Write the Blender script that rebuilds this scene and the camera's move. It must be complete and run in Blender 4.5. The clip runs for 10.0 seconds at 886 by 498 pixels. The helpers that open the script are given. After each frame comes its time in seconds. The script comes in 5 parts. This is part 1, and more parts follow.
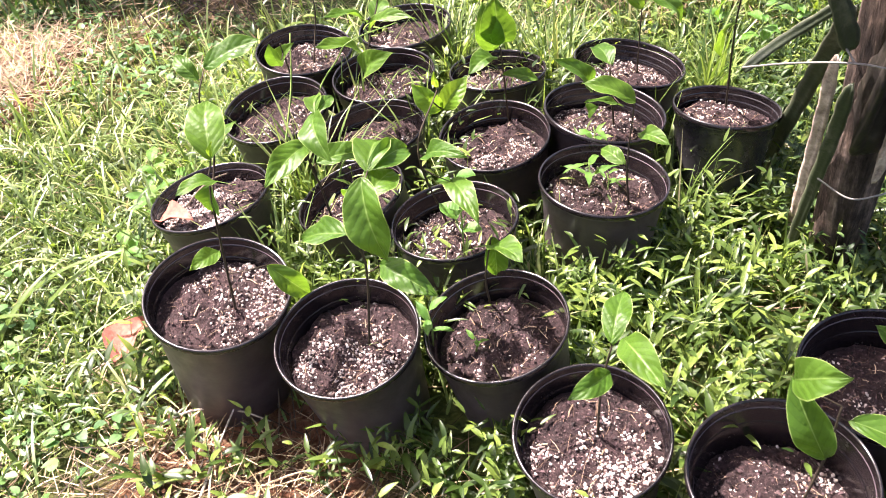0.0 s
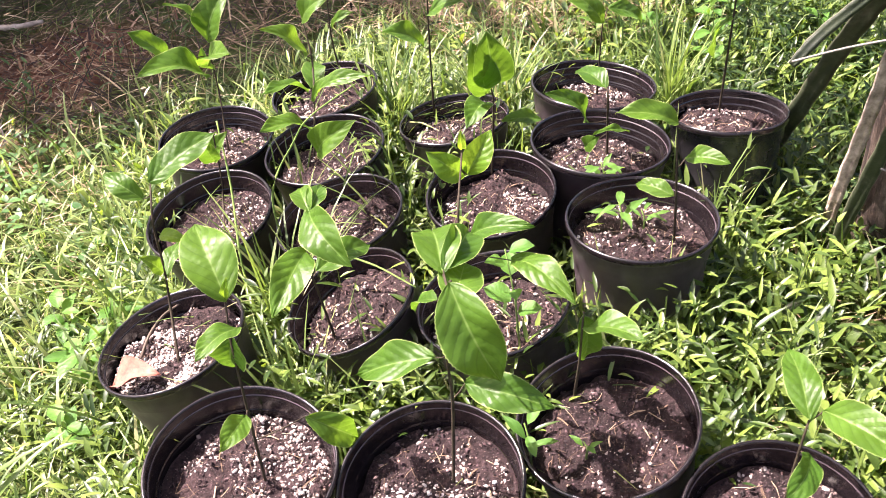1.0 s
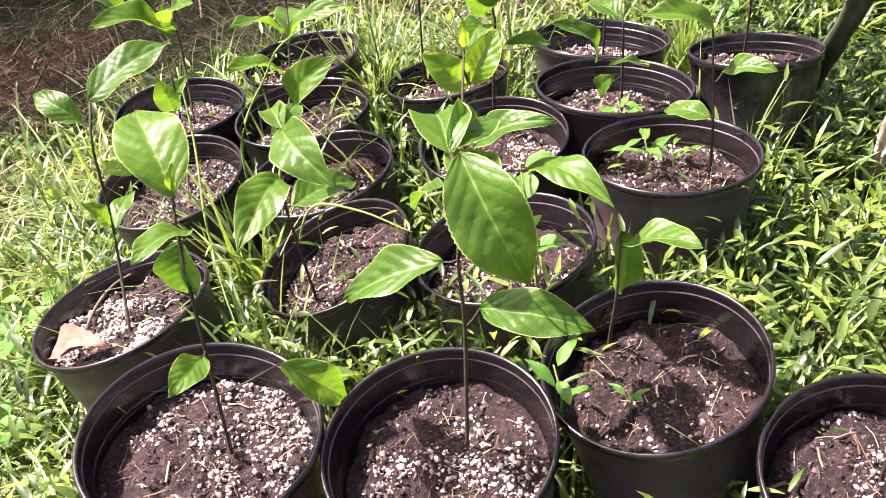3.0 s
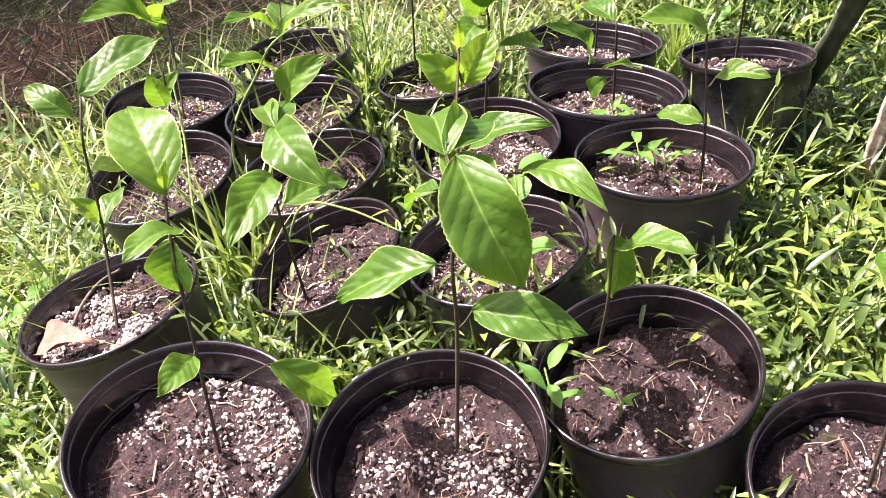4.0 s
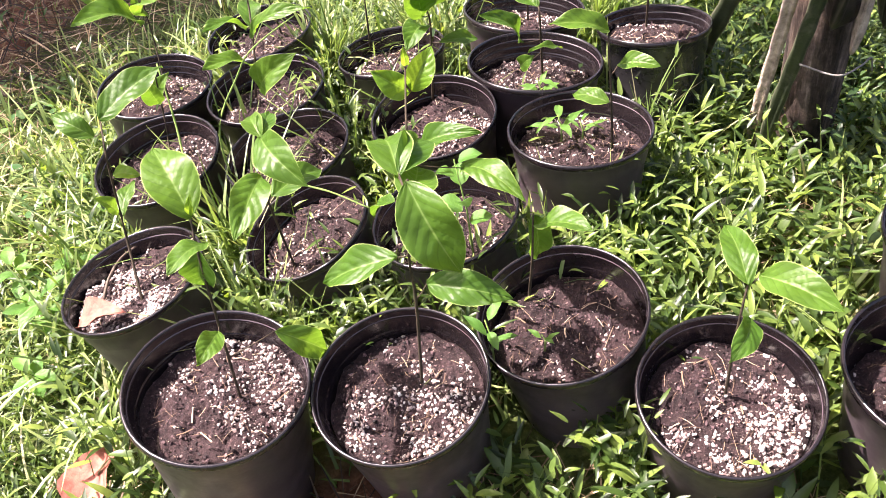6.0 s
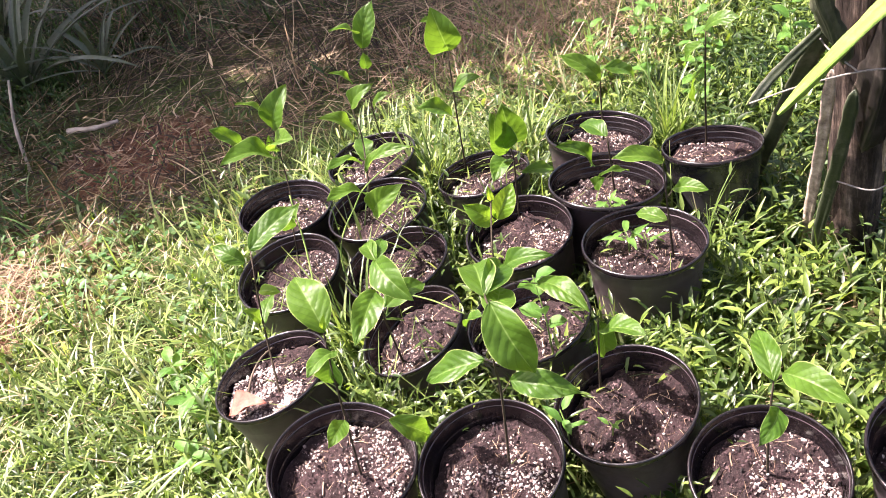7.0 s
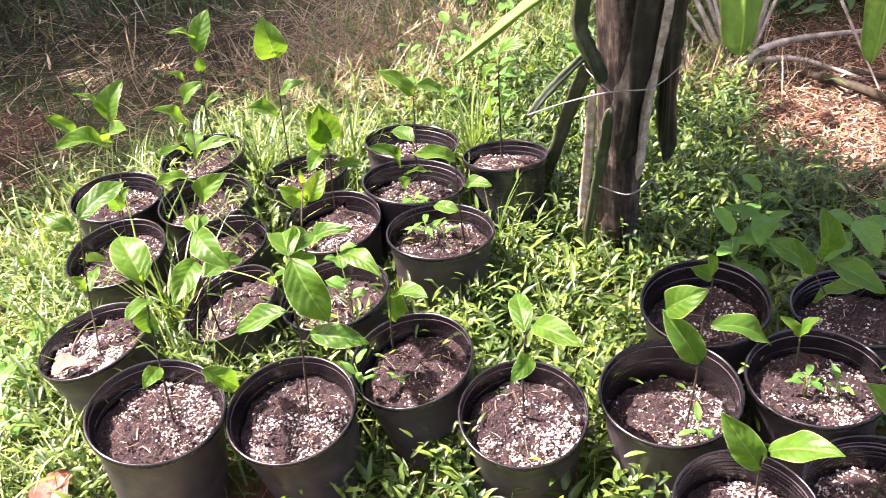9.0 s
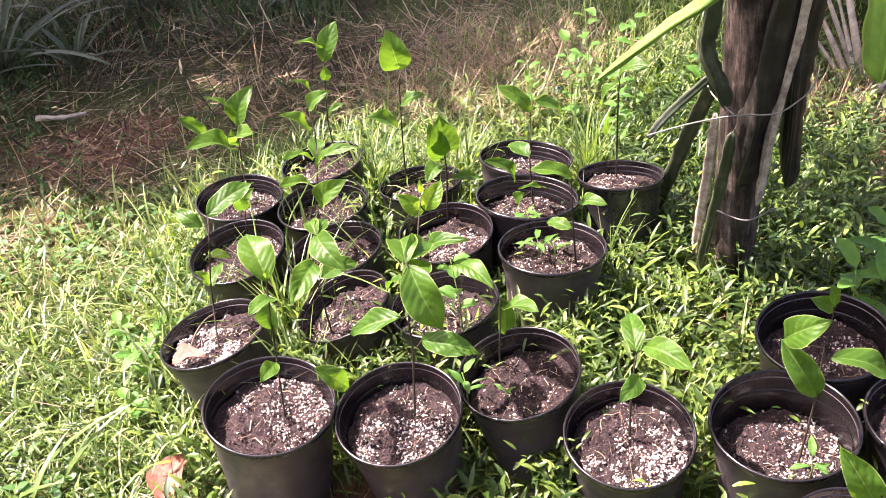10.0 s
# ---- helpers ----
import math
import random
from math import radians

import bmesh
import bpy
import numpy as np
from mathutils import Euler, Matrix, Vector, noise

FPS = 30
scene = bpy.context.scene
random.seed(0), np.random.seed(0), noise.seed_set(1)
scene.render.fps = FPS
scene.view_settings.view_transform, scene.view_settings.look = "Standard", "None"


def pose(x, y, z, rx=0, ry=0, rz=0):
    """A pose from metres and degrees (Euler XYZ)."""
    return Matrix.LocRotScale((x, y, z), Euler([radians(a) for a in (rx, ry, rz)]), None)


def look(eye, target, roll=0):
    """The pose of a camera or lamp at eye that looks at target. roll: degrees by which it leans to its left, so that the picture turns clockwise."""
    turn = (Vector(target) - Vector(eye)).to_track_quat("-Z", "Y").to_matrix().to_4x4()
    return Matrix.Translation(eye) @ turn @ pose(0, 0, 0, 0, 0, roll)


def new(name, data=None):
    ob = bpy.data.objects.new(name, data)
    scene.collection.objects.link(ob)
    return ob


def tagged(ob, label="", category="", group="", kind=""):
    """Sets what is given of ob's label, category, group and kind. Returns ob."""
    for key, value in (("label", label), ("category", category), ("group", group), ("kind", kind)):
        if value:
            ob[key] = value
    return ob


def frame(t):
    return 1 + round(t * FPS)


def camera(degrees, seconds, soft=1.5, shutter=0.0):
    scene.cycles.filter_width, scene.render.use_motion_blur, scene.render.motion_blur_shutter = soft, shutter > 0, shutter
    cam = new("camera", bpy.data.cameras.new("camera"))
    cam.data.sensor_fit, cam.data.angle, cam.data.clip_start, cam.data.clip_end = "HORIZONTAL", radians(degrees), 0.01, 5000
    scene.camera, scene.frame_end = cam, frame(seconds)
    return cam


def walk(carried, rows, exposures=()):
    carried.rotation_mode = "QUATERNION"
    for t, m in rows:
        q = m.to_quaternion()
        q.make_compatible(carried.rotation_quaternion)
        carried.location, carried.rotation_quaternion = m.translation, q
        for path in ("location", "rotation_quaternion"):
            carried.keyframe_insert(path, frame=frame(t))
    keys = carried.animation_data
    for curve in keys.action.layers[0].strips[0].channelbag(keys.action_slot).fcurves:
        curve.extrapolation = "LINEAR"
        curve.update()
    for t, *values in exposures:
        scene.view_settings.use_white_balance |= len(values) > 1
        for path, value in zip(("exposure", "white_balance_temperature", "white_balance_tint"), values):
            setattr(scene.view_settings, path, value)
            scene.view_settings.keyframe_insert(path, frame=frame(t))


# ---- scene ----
import itertools

cam = camera(52.0, 10.0, soft=0.9, shutter=0.1)
PATH = [
    (0.0, -0.0246, -0.0033, 1.3649, 48.16, 6.23, 0.65),
    (0.3, -0.1492, 0.1314, 1.3381, 48.69, 5.2, -2.82),
    (0.5, -0.2239, 0.1966, 1.3197, 49.74, 6.21, -8.86),
    (0.6, -0.2516, 0.2244, 1.3072, 49.93, 6.48, -11.13),
    (0.8, -0.3016, 0.273, 1.2939, 49.47, 6.56, -13.57),
    (1.0, -0.3513, 0.3221, 1.2557, 49.0, 8.56, -15.63),
    (1.5, -0.4649, 0.3896, 1.0547, 51.99, 10.08, -16.78),
    (2.0, -0.4695, 0.4209, 0.9912, 52.9, 10.69, -16.79),
    (2.5, -0.4426, 0.4273, 0.9768, 53.33, 10.44, -16.03),
    (3.0, -0.3986, 0.399, 0.9741, 52.99, 9.2, -17.39),
    (3.2, -0.3907, 0.4004, 0.9757, 51.99, 8.3, -19.0),
    (4.3, -0.4074, 0.4135, 0.9782, 53.03, 7.7, -16.9),
    (4.5, -0.4007, 0.4232, 0.9868, 52.64, 7.25, -16.61),
    (5.0, -0.3997, 0.4156, 1.0007, 52.49, 5.95, -16.62),
    (5.2, -0.4021, 0.4039, 1.0014, 52.34, 4.9, -17.09),
    (6.3, -0.401, 0.1875, 1.3543, 44.14, 11.2, -22.81),
    (6.5, -0.4055, 0.1582, 1.4045, 44.56, 12.04, -22.85),
    (6.7, -0.4237, 0.1137, 1.4301, 47.89, 12.44, -21.12),
    (7.0, -0.3905, 0.0452, 1.4636, 51.55, 14.45, -17.07),
    (7.5, -0.396, -0.1055, 1.4789, 53.42, 12.54, -15.6),
    (7.8, -0.3892, -0.2169, 1.4519, 54.98, 10.34, -16.27),
    (8.0, -0.3657, -0.2427, 1.4811, 53.61, 8.37, -19.51),
    (8.2, -0.3809, -0.2728, 1.4587, 53.62, 5.51, -23.82),
    (8.5, -0.3717, -0.2738, 1.4851, 52.56, 3.75, -27.54),
    (9.0, -0.397, -0.2379, 1.4993, 52.89, 6.94, -23.54),
    (9.5, -0.42, -0.2327, 1.5071, 54.08, 8.47, -17.78),
    (10.0, -0.4335, -0.2467, 1.5099, 54.8, 7.98, -16.62),
]
EXPOSURES = [(t, 2.13 + e, 6600, tint) for t, e, tint in ((0.0, 0.12, 26.0), (0.5, 0.08, 27.5), (1.0, 0.04, 28.0), (3.0, 0.07, 28.0), (5.0, 0.1, 28.0), (6.5, 0.03, 28.0), (7.0, 0.0, 28.0), (7.5, -0.06, 28.0), (8.0, -0.01, 28.0), (8.5, 0.16, 28.0), (9.0, 0.33, 28.0), (9.5, 0.18, 28.0), (10.0, 0.15, 28.0))]
walk(cam, [(t, pose(x, y, z, rx, ry, rz)) for t, x, y, z, rx, ry, rz in PATH], EXPOSURES)

# ---- world, sun ----
SUN_AZ, SUN_EL = Vector((-0.8, 0.6)).normalized(), 61.0
world = bpy.data.worlds.new("sky")
scene.world = world
world.use_nodes = True
wt = world.node_tree
sky = wt.nodes.new("ShaderNodeTexSky")
sky.sky_type = "NISHITA"
sky.sun_disc = False
sky.dust_density, sky.ozone_density = 6.0, 0.3
sky.sun_elevation = radians(SUN_EL)
sky.sun_rotation = math.atan2(SUN_AZ.x, SUN_AZ.y)
wt.links.new(sky.outputs[0], wt.nodes["Background"].inputs[0])
wt.nodes["Background"].inputs[1].default_value = 0.095
sun = new("sun", bpy.data.lights.new("sun", "SUN"))
sun.data.energy, sun.data.angle, sun.data.color = 5.0, radians(0.53), (1.0, 0.955, 0.88)
sun_dir = Vector((SUN_AZ.x * math.cos(radians(SUN_EL)), SUN_AZ.y * math.cos(radians(SUN_EL)), math.sin(radians(SUN_EL))))
sun.matrix_world = look(sun_dir * 10, (0, 0, 0))


# ---- materials ----
def material(name, rough=0.6, spec=0.5):
    m = bpy.data.materials.new(name)
    m.use_nodes = True
    b = m.node_tree.nodes["Principled BSDF"]
    b.inputs["Roughness"].default_value = rough
    b.inputs["Specular IOR Level"].default_value = spec
    return m, m.node_tree, b


def node(t, kind, **values):
    n = t.nodes.new(kind)
    for key, value in values.items():
        n.inputs[key.replace("_", " ")].default_value = value
    return n


def ramp(t, source, stops):
    r = t.nodes.new("ShaderNodeValToRGB")
    while len(r.color_ramp.elements) < len(stops):
        r.color_ramp.elements.new(0.5)
    for e, (p, c) in zip(r.color_ramp.elements, stops):
        e.position, e.color = p, (*c, 1)
    t.links.new(source, r.inputs[0])
    return r.outputs[0]


def noise_tex(t, scale, detail=4.0, rough=0.6, space="Object"):
    c = t.nodes.new("ShaderNodeTexCoord")
    n = node(t, "ShaderNodeTexNoise", Scale=scale, Detail=detail, Roughness=rough)
    t.links.new(c.outputs[space], n.inputs["Vector"])
    return n.outputs[0]


def bumped(t, b, source, strength, distance):
    n = node(t, "ShaderNodeBump", Strength=strength, Distance=distance)
    t.links.new(source, n.inputs["Height"])
    t.links.new(n.outputs[0], b.inputs["Normal"])
    return n


def mixed(t, fac, a, b, mode="MIX"):
    m = t.nodes.new("ShaderNodeMix")
    m.data_type, m.blend_type = "RGBA", mode
    for s, i in ((fac, 0), (a, 6), (b, 7)):
        if isinstance(s, (int, float)):
            m.inputs[i].default_value = s
        elif isinstance(s, tuple):
            m.inputs[i].default_value = (*s, 1)
        else:
            t.links.new(s, m.inputs[i])
    return m.outputs[2]


def plastic_material(name, clean, worn, dusty, smooth=0.14, scuffed=0.34):
    m, t, b = material(name, 0.3, 0.55)
    dust = noise_tex(t, 7.0, 6.0, 0.7)
    t.links.new(ramp(t, dust, [(0.38, clean), (0.58, worn), (0.8, dusty)]), b.inputs["Base Color"])
    t.links.new(ramp(t, noise_tex(t, 18.0), [(0.3, (smooth,) * 3), (0.75, (scuffed,) * 3)]), b.inputs["Roughness"])
    bumped(t, b, noise_tex(t, 35.0, 4.0), 0.2, 0.003)
    return m


def soil_material(name, dark, light):
    m, t, b = material(name, 0.85, 0.3)
    a = ramp(t, noise_tex(t, 130.0, 6.0, 0.75), [(0.32, dark), (0.55, tuple((p + q) * 0.4 for p, q in zip(dark, light))), (0.78, light)])
    big = ramp(t, noise_tex(t, 14.0, 3.0), [(0.35, (0.5, 0.46, 0.44)), (0.65, (1.1, 1.05, 1.0))])
    a = mixed(t, 1.0, a, big, "MULTIPLY")
    fleck = ramp(t, noise_tex(t, 420.0, 2.0, 0.5), [(0.66, (0.0,) * 3), (0.72, (0.6,) * 3)])
    a = mixed(t, fleck, a, (0.34, 0.27, 0.22))
    t.links.new(a, b.inputs["Base Color"])
    bumped(t, b, noise_tex(t, 170.0, 6.0, 0.8), 1.0, 0.008)
    return m


def island_material(name, stops, rough=0.6, through_light=0.0, tint=(1.0, 1.0, 0.5), spec=0.4):
    """Small pieces whose colour differs from piece to piece, some of them letting light through."""
    m, t, b = material(name, rough, spec)
    g = t.nodes.new("ShaderNodeNewGeometry")
    c = ramp(t, g.outputs["Random Per Island"], stops)
    grain = ramp(t, noise_tex(t, 60.0, 3.0), [(0.3, (0.72,) * 3), (0.7, (1.0,) * 3)])
    c = mixed(t, 1.0, c, grain, "MULTIPLY")
    t.links.new(c, b.inputs["Base Color"])
    if through_light:
        tr = t.nodes.new("ShaderNodeBsdfTranslucent")
        t.links.new(mixed(t, 1.0, c, tint, "MULTIPLY"), tr.inputs[0])
        s = t.nodes.new("ShaderNodeMixShader")
        s.inputs[0].default_value = through_light
        t.links.new(b.outputs[0], s.inputs[1])
        t.links.new(tr.outputs[0], s.inputs[2])
        t.links.new(s.outputs[0], t.nodes["Material Output"].inputs[0])
    return m


def leaf_material(name, blade, rib, edge, glow, gloss, share):
    """Glossy seedling leaf: midrib, slanting side veins, pale rim; U runs across, V along."""
    m, t, b = material(name, gloss, 0.3)
    uv = t.nodes.new("ShaderNodeUVMap")
    sep = t.nodes.new("ShaderNodeSeparateXYZ")
    t.links.new(uv.outputs[0], sep.inputs[0])

    def calc(op, a, c):
        n = t.nodes.new("ShaderNodeMath")
        n.operation = op
        for i, s in enumerate((a, c)):
            if isinstance(s, (int, float)):
                n.inputs[i].default_value = s
            else:
                t.links.new(s, n.inputs[i])
        return n.outputs[0]

    across = calc("ABSOLUTE", calc("SUBTRACT", sep.outputs[0], 0.5), 0.0)
    slant = calc("ADD", calc("SUBTRACT", calc("MULTIPLY", sep.outputs[1], 6.5), calc("MULTIPLY", across, 4.2)), calc("MULTIPLY", noise_tex(t, 45.0, 2.0), 0.12))
    vein = calc("SUBTRACT", 0.5, calc("ABSOLUTE", calc("SUBTRACT", calc("FRACT", slant, 0.0), 0.5), 0.0))
    mid = ramp(t, across, [(0.006, (1.0,) * 3), (0.024, (0.0,) * 3)])
    side = ramp(t, vein, [(0.02, (1.0,) * 3), (0.1, (0.0,) * 3)])
    rim = ramp(t, across, [(0.475, (0.0,) * 3), (0.492, (1.0,) * 3)])
    info = t.nodes.new("ShaderNodeObjectInfo")
    shade = ramp(t, info.outputs["Random"], [(0.0, (0.72, 0.8, 0.7)), (1.0, (1.15, 1.08, 1.0))])
    patch = ramp(t, noise_tex(t, 40.0), [(0.35, (0.8,) * 3), (0.7, (1.05,) * 3)])
    c = mixed(t, 1.0, mixed(t, 1.0, blade, shade, "MULTIPLY"), patch, "MULTIPLY")
    c = mixed(t, calc("MULTIPLY", side, 0.28), c, tuple(0.45 * q for q in blade))
    c = mixed(t, calc("MULTIPLY", mid, 0.5), c, rib)
    c = mixed(t, calc("MULTIPLY", rim, 0.65), c, edge)
    t.links.new(c, b.inputs["Base Color"])
    quilt = calc("ADD", calc("MULTIPLY", calc("POWER", vein, 0.6), 0.55), calc("MULTIPLY", noise_tex(t, 90.0), 0.9))
    bumped(t, b, quilt, 0.35, 0.003)
    tr = t.nodes.new("ShaderNodeBsdfTranslucent")
    t.links.new(mixed(t, 1.0, mixed(t, calc("MULTIPLY", mid, 0.6), mixed(t, calc("MULTIPLY", side, 0.45), mixed(t, 1.0, glow, patch, "MULTIPLY"), tuple(0.62 * q for q in glow)), rib), shade, "MULTIPLY"), tr.inputs[0])
    s = t.nodes.new("ShaderNodeMixShader")
    s.inputs[0].default_value = share
    t.links.new(b.outputs[0], s.inputs[1])
    t.links.new(tr.outputs[0], s.inputs[2])
    t.links.new(s.outputs[0], t.nodes["Material Output"].inputs[0])
    return m


def ground_material():
    """Earth and thatch, reddish in patches, greener with thin turf in others."""
    m, t, b = material("earth_and_thatch", 0.95, 0.15)
    fine = ramp(t, noise_tex(t, 70.0, 6.0, 0.75), [(0.3, (0.022, 0.014, 0.008)), (0.55, (0.085, 0.052, 0.028)), (0.8, (0.22, 0.15, 0.085))])
    red = ramp(t, noise_tex(t, 40.0, 6.0, 0.7), [(0.3, (0.07, 0.027, 0.015)), (0.7, (0.23, 0.11, 0.062))])
    turf = ramp(t, noise_tex(t, 55.0, 6.0, 0.7), [(0.3, (0.02, 0.035, 0.008)), (0.7, (0.12, 0.15, 0.04))])
    patch = ramp(t, noise_tex(t, 1.3, 4.0), [(0.44, (0.0,) * 3), (0.6, (1.0,) * 3)])
    green = ramp(t, noise_tex(t, 0.9, 5.0, 0.65), [(0.52, (1.0,) * 3), (0.66, (0.0,) * 3)])
    place = t.nodes.new("ShaderNodeTexCoord")
    bare = None
    for centre, reach in (((-1.05, 3.2, 0.0), 0.34), ((1.75, 1.65, 0.0), 1.0), ((-1.65, 2.45, 0.0), 0.35), ((-0.55, 0.93, 0.0), 0.3), ((1.1, 0.4, 0.0), 0.5)):
        far = t.nodes.new("ShaderNodeVectorMath")
        far.operation = "DISTANCE"
        far.inputs[1].default_value = centre
        t.links.new(place.outputs["Object"], far.inputs[0])
        rag = t.nodes.new("ShaderNodeMath")
        rag.operation = "MULTIPLY_ADD"
        t.links.new(noise_tex(t, 5.0, 4.0), rag.inputs[0])
        rag.inputs[1].default_value = 0.9 * reach
        t.links.new(far.outputs["Value"], rag.inputs[2])
        spot = ramp(t, rag.outputs[0], [(min(0.98, 1.1 * reach), (1.0,) * 3), (min(1.0, 1.5 * reach), (0.0,) * 3)])
        bare = spot if bare is None else mixed(t, 1.0, bare, spot, "ADD")
    c = mixed(t, green, mixed(t, patch, fine, red), turf)
    t.links.new(mixed(t, bare, c, red), b.inputs["Base Color"])
    bumped(t, b, noise_tex(t, 55.0, 6.0, 0.75), 1.0, 0.02)
    return m


def wood_material():
    m, t, b = material("weathered_wood", 0.85, 0.2)
    c = t.nodes.new("ShaderNodeTexCoord")
    mp = node(t, "ShaderNodeMapping", Scale=(34.0, 34.0, 4.5))
    n = node(t, "ShaderNodeTexNoise", Scale=1.0, Detail=6.0, Roughness=0.7)
    t.links.new(c.outputs["Object"], mp.inputs["Vector"])
    t.links.new(mp.outputs[0], n.inputs["Vector"])
    t.links.new(ramp(t, n.outputs[0], [(0.36, (0.012, 0.009, 0.008)), (0.5, (0.052, 0.04, 0.033)), (0.63, (0.16, 0.125, 0.105)), (0.76, (0.44, 0.36, 0.31))]), b.inputs["Base Color"])
    old = b.inputs["Base Color"].links[0].from_socket
    flake = ramp(t, noise_tex(t, 16.0, 6.0, 0.75), [(0.35, (0.35, 0.33, 0.33)), (0.55, (1.0, 0.95, 0.9)), (0.7, (2.0, 1.8, 1.7))])
    t.links.new(mixed(t, 1.0, old, flake, "MULTIPLY"), b.inputs["Base Color"])
    bumped(t, b, n.outputs[0], 1.0, 0.01)
    return m


def cactus_material(name, dark, mid, light):
    m, t, b = material(name, 0.5, 0.4)
    u = t.nodes.new("ShaderNodeUVMap")
    s = t.nodes.new("ShaderNodeSeparateXYZ")
    t.links.new(u.outputs[0], s.inputs[0])
    skin = ramp(t, noise_tex(t, 25.0, 5.0), [(0.3, dark), (0.6, mid), (0.8, light)])
    ridge = ramp(t, s.outputs[0], [(0.86, (0.0,) * 3), (0.97, (1.0,) * 3)])
    scar = ramp(t, noise_tex(t, 9.0, 6.0, 0.7), [(0.55, (0.0,) * 3), (0.68, (0.75,) * 3)])
    skin = mixed(t, scar, skin, tuple(1.1 * q + 0.015 for q in light))
    t.links.new(mixed(t, ridge, skin, tuple(1.25 * q for q in light)), b.inputs["Base Color"])
    bumped(t, b, noise_tex(t, 70.0, 4.0), 0.4, 0.004)
    return m


def plain_material(name, dark, light, scale, rough=0.8, bump=0.4):
    m, t, b = material(name, rough, 0.3)
    n = noise_tex(t, scale, 5.0, 0.7)
    t.links.new(ramp(t, n, [(0.3, dark), (0.7, light)]), b.inputs["Base Color"])
    bumped(t, b, n, bump, 0.004)
    return m


# Insides and rims: black deepened to put the pots' inner shade into the colour.
INNER_PLASTIC = plastic_material("inner_shade_plastic", (0.0065, 0.0048, 0.0056), (0.011, 0.0082, 0.0092), (0.045, 0.035, 0.035))
# Outer walls of the same plastic: paler, with dust.
OUTER_PLASTIC = plastic_material("outer_wall_plastic", (0.046, 0.032, 0.038), (0.08, 0.058, 0.065), (0.18, 0.14, 0.14), 0.34, 0.6)
DUSTY_PLASTIC = plastic_material("dusty_plastic", (0.016, 0.015, 0.016), (0.035, 0.033, 0.034), (0.09, 0.08, 0.075))
SOIL = soil_material("damp_potting_soil", (0.010, 0.0055, 0.0063), (0.125, 0.074, 0.077))
PERLITE = island_material("perlite", [(0.0, (0.17, 0.115, 0.105)), (0.4, (0.36, 0.285, 0.255)), (0.75, (0.58, 0.51, 0.465)), (1.0, (0.78, 0.74, 0.7))], 0.9)
CRUMB = island_material("soil_crumbs", [(0.0, (0.006, 0.004, 0.0035)), (0.5, (0.04, 0.023, 0.024)), (0.88, (0.105, 0.063, 0.065)), (0.96, (0.2, 0.13, 0.125)), (1.0, (0.36, 0.24, 0.18))], 0.85)
SOIL_FIBRE = island_material("soil_fibres", [(0.0, (0.07, 0.04, 0.025)), (0.5, (0.26, 0.17, 0.11)), (1.0, (0.6, 0.46, 0.31))], 0.8)
STRAW = island_material("dry_straw", [(0.0, (0.13, 0.08, 0.045)), (0.45, (0.31, 0.21, 0.12)), (1.0, (0.55, 0.42, 0.27))], 0.7, 0.15, (1.0, 0.85, 0.5))
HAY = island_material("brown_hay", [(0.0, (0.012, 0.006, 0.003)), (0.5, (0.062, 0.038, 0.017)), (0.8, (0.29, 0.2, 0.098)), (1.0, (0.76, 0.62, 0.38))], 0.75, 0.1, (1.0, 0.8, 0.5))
MULCH = island_material("red_mulch", [(0.0, (0.025, 0.014, 0.01)), (0.35, (0.1, 0.048, 0.026)), (0.65, (0.23, 0.122, 0.066)), (0.88, (0.42, 0.27, 0.16)), (1.0, (0.6, 0.46, 0.32))], 0.85)
LAWN = island_material("lawn_grass", [(0.0, (0.05, 0.105, 0.018)), (0.5, (0.165, 0.245, 0.055)), (0.86, (0.31, 0.4, 0.125)), (0.96, (0.42, 0.42, 0.2)), (1.0, (0.55, 0.46, 0.3))], 0.46, 0.34, (1.35, 1.42, 0.7), 0.55)
BROAD = island_material("broad_grass", [(0.0, (0.02, 0.048, 0.008)), (0.5, (0.08, 0.138, 0.024)), (1.0, (0.23, 0.315, 0.06))], 0.4, 0.36, (1.45, 1.52, 0.5), 0.5)
CLOVER = island_material("clover", [(0.0, (0.04, 0.12, 0.03)), (1.0, (0.14, 0.27, 0.07))], 0.45, 0.35, (1.4, 1.5, 0.5))
# Greens set darker than sunlit growth, so deep shade is partly in the colour.
SHADE_GREEN = island_material("shade_green_leaves", [(0.0, (0.018, 0.048, 0.011)), (0.6, (0.058, 0.115, 0.028)), (1.0, (0.1, 0.17, 0.048))], 0.5, 0.3, (1.3, 1.5, 0.5))
SPIKY = island_material("strap_leaves", [(0.0, (0.045, 0.065, 0.035)), (1.0, (0.15, 0.18, 0.115))], 0.5, 0.15, (1.2, 1.3, 0.7))
LEAF = leaf_material("seedling_leaf", (0.064, 0.143, 0.0165), (0.24, 0.36, 0.09), (0.5, 0.62, 0.2), (0.2, 0.375, 0.026), 0.42, 0.4)
YOUNG = leaf_material("young_leaf", (0.1, 0.21, 0.018), (0.28, 0.42, 0.09), (0.5, 0.62, 0.16), (0.36, 0.58, 0.04), 0.4, 0.42)
WEED = leaf_material("weed_leaf", (0.09, 0.22, 0.04), (0.22, 0.38, 0.1), (0.25, 0.4, 0.12), (0.4, 0.62, 0.08), 0.45, 0.42)
STEM = plain_material("woody_stem", (0.018, 0.012, 0.008), (0.06, 0.045, 0.025), 80.0)
GREEN_STEM = plain_material("green_stem", (0.08, 0.14, 0.03), (0.2, 0.3, 0.07), 60.0)
GROUND = ground_material()
WOOD = wood_material()
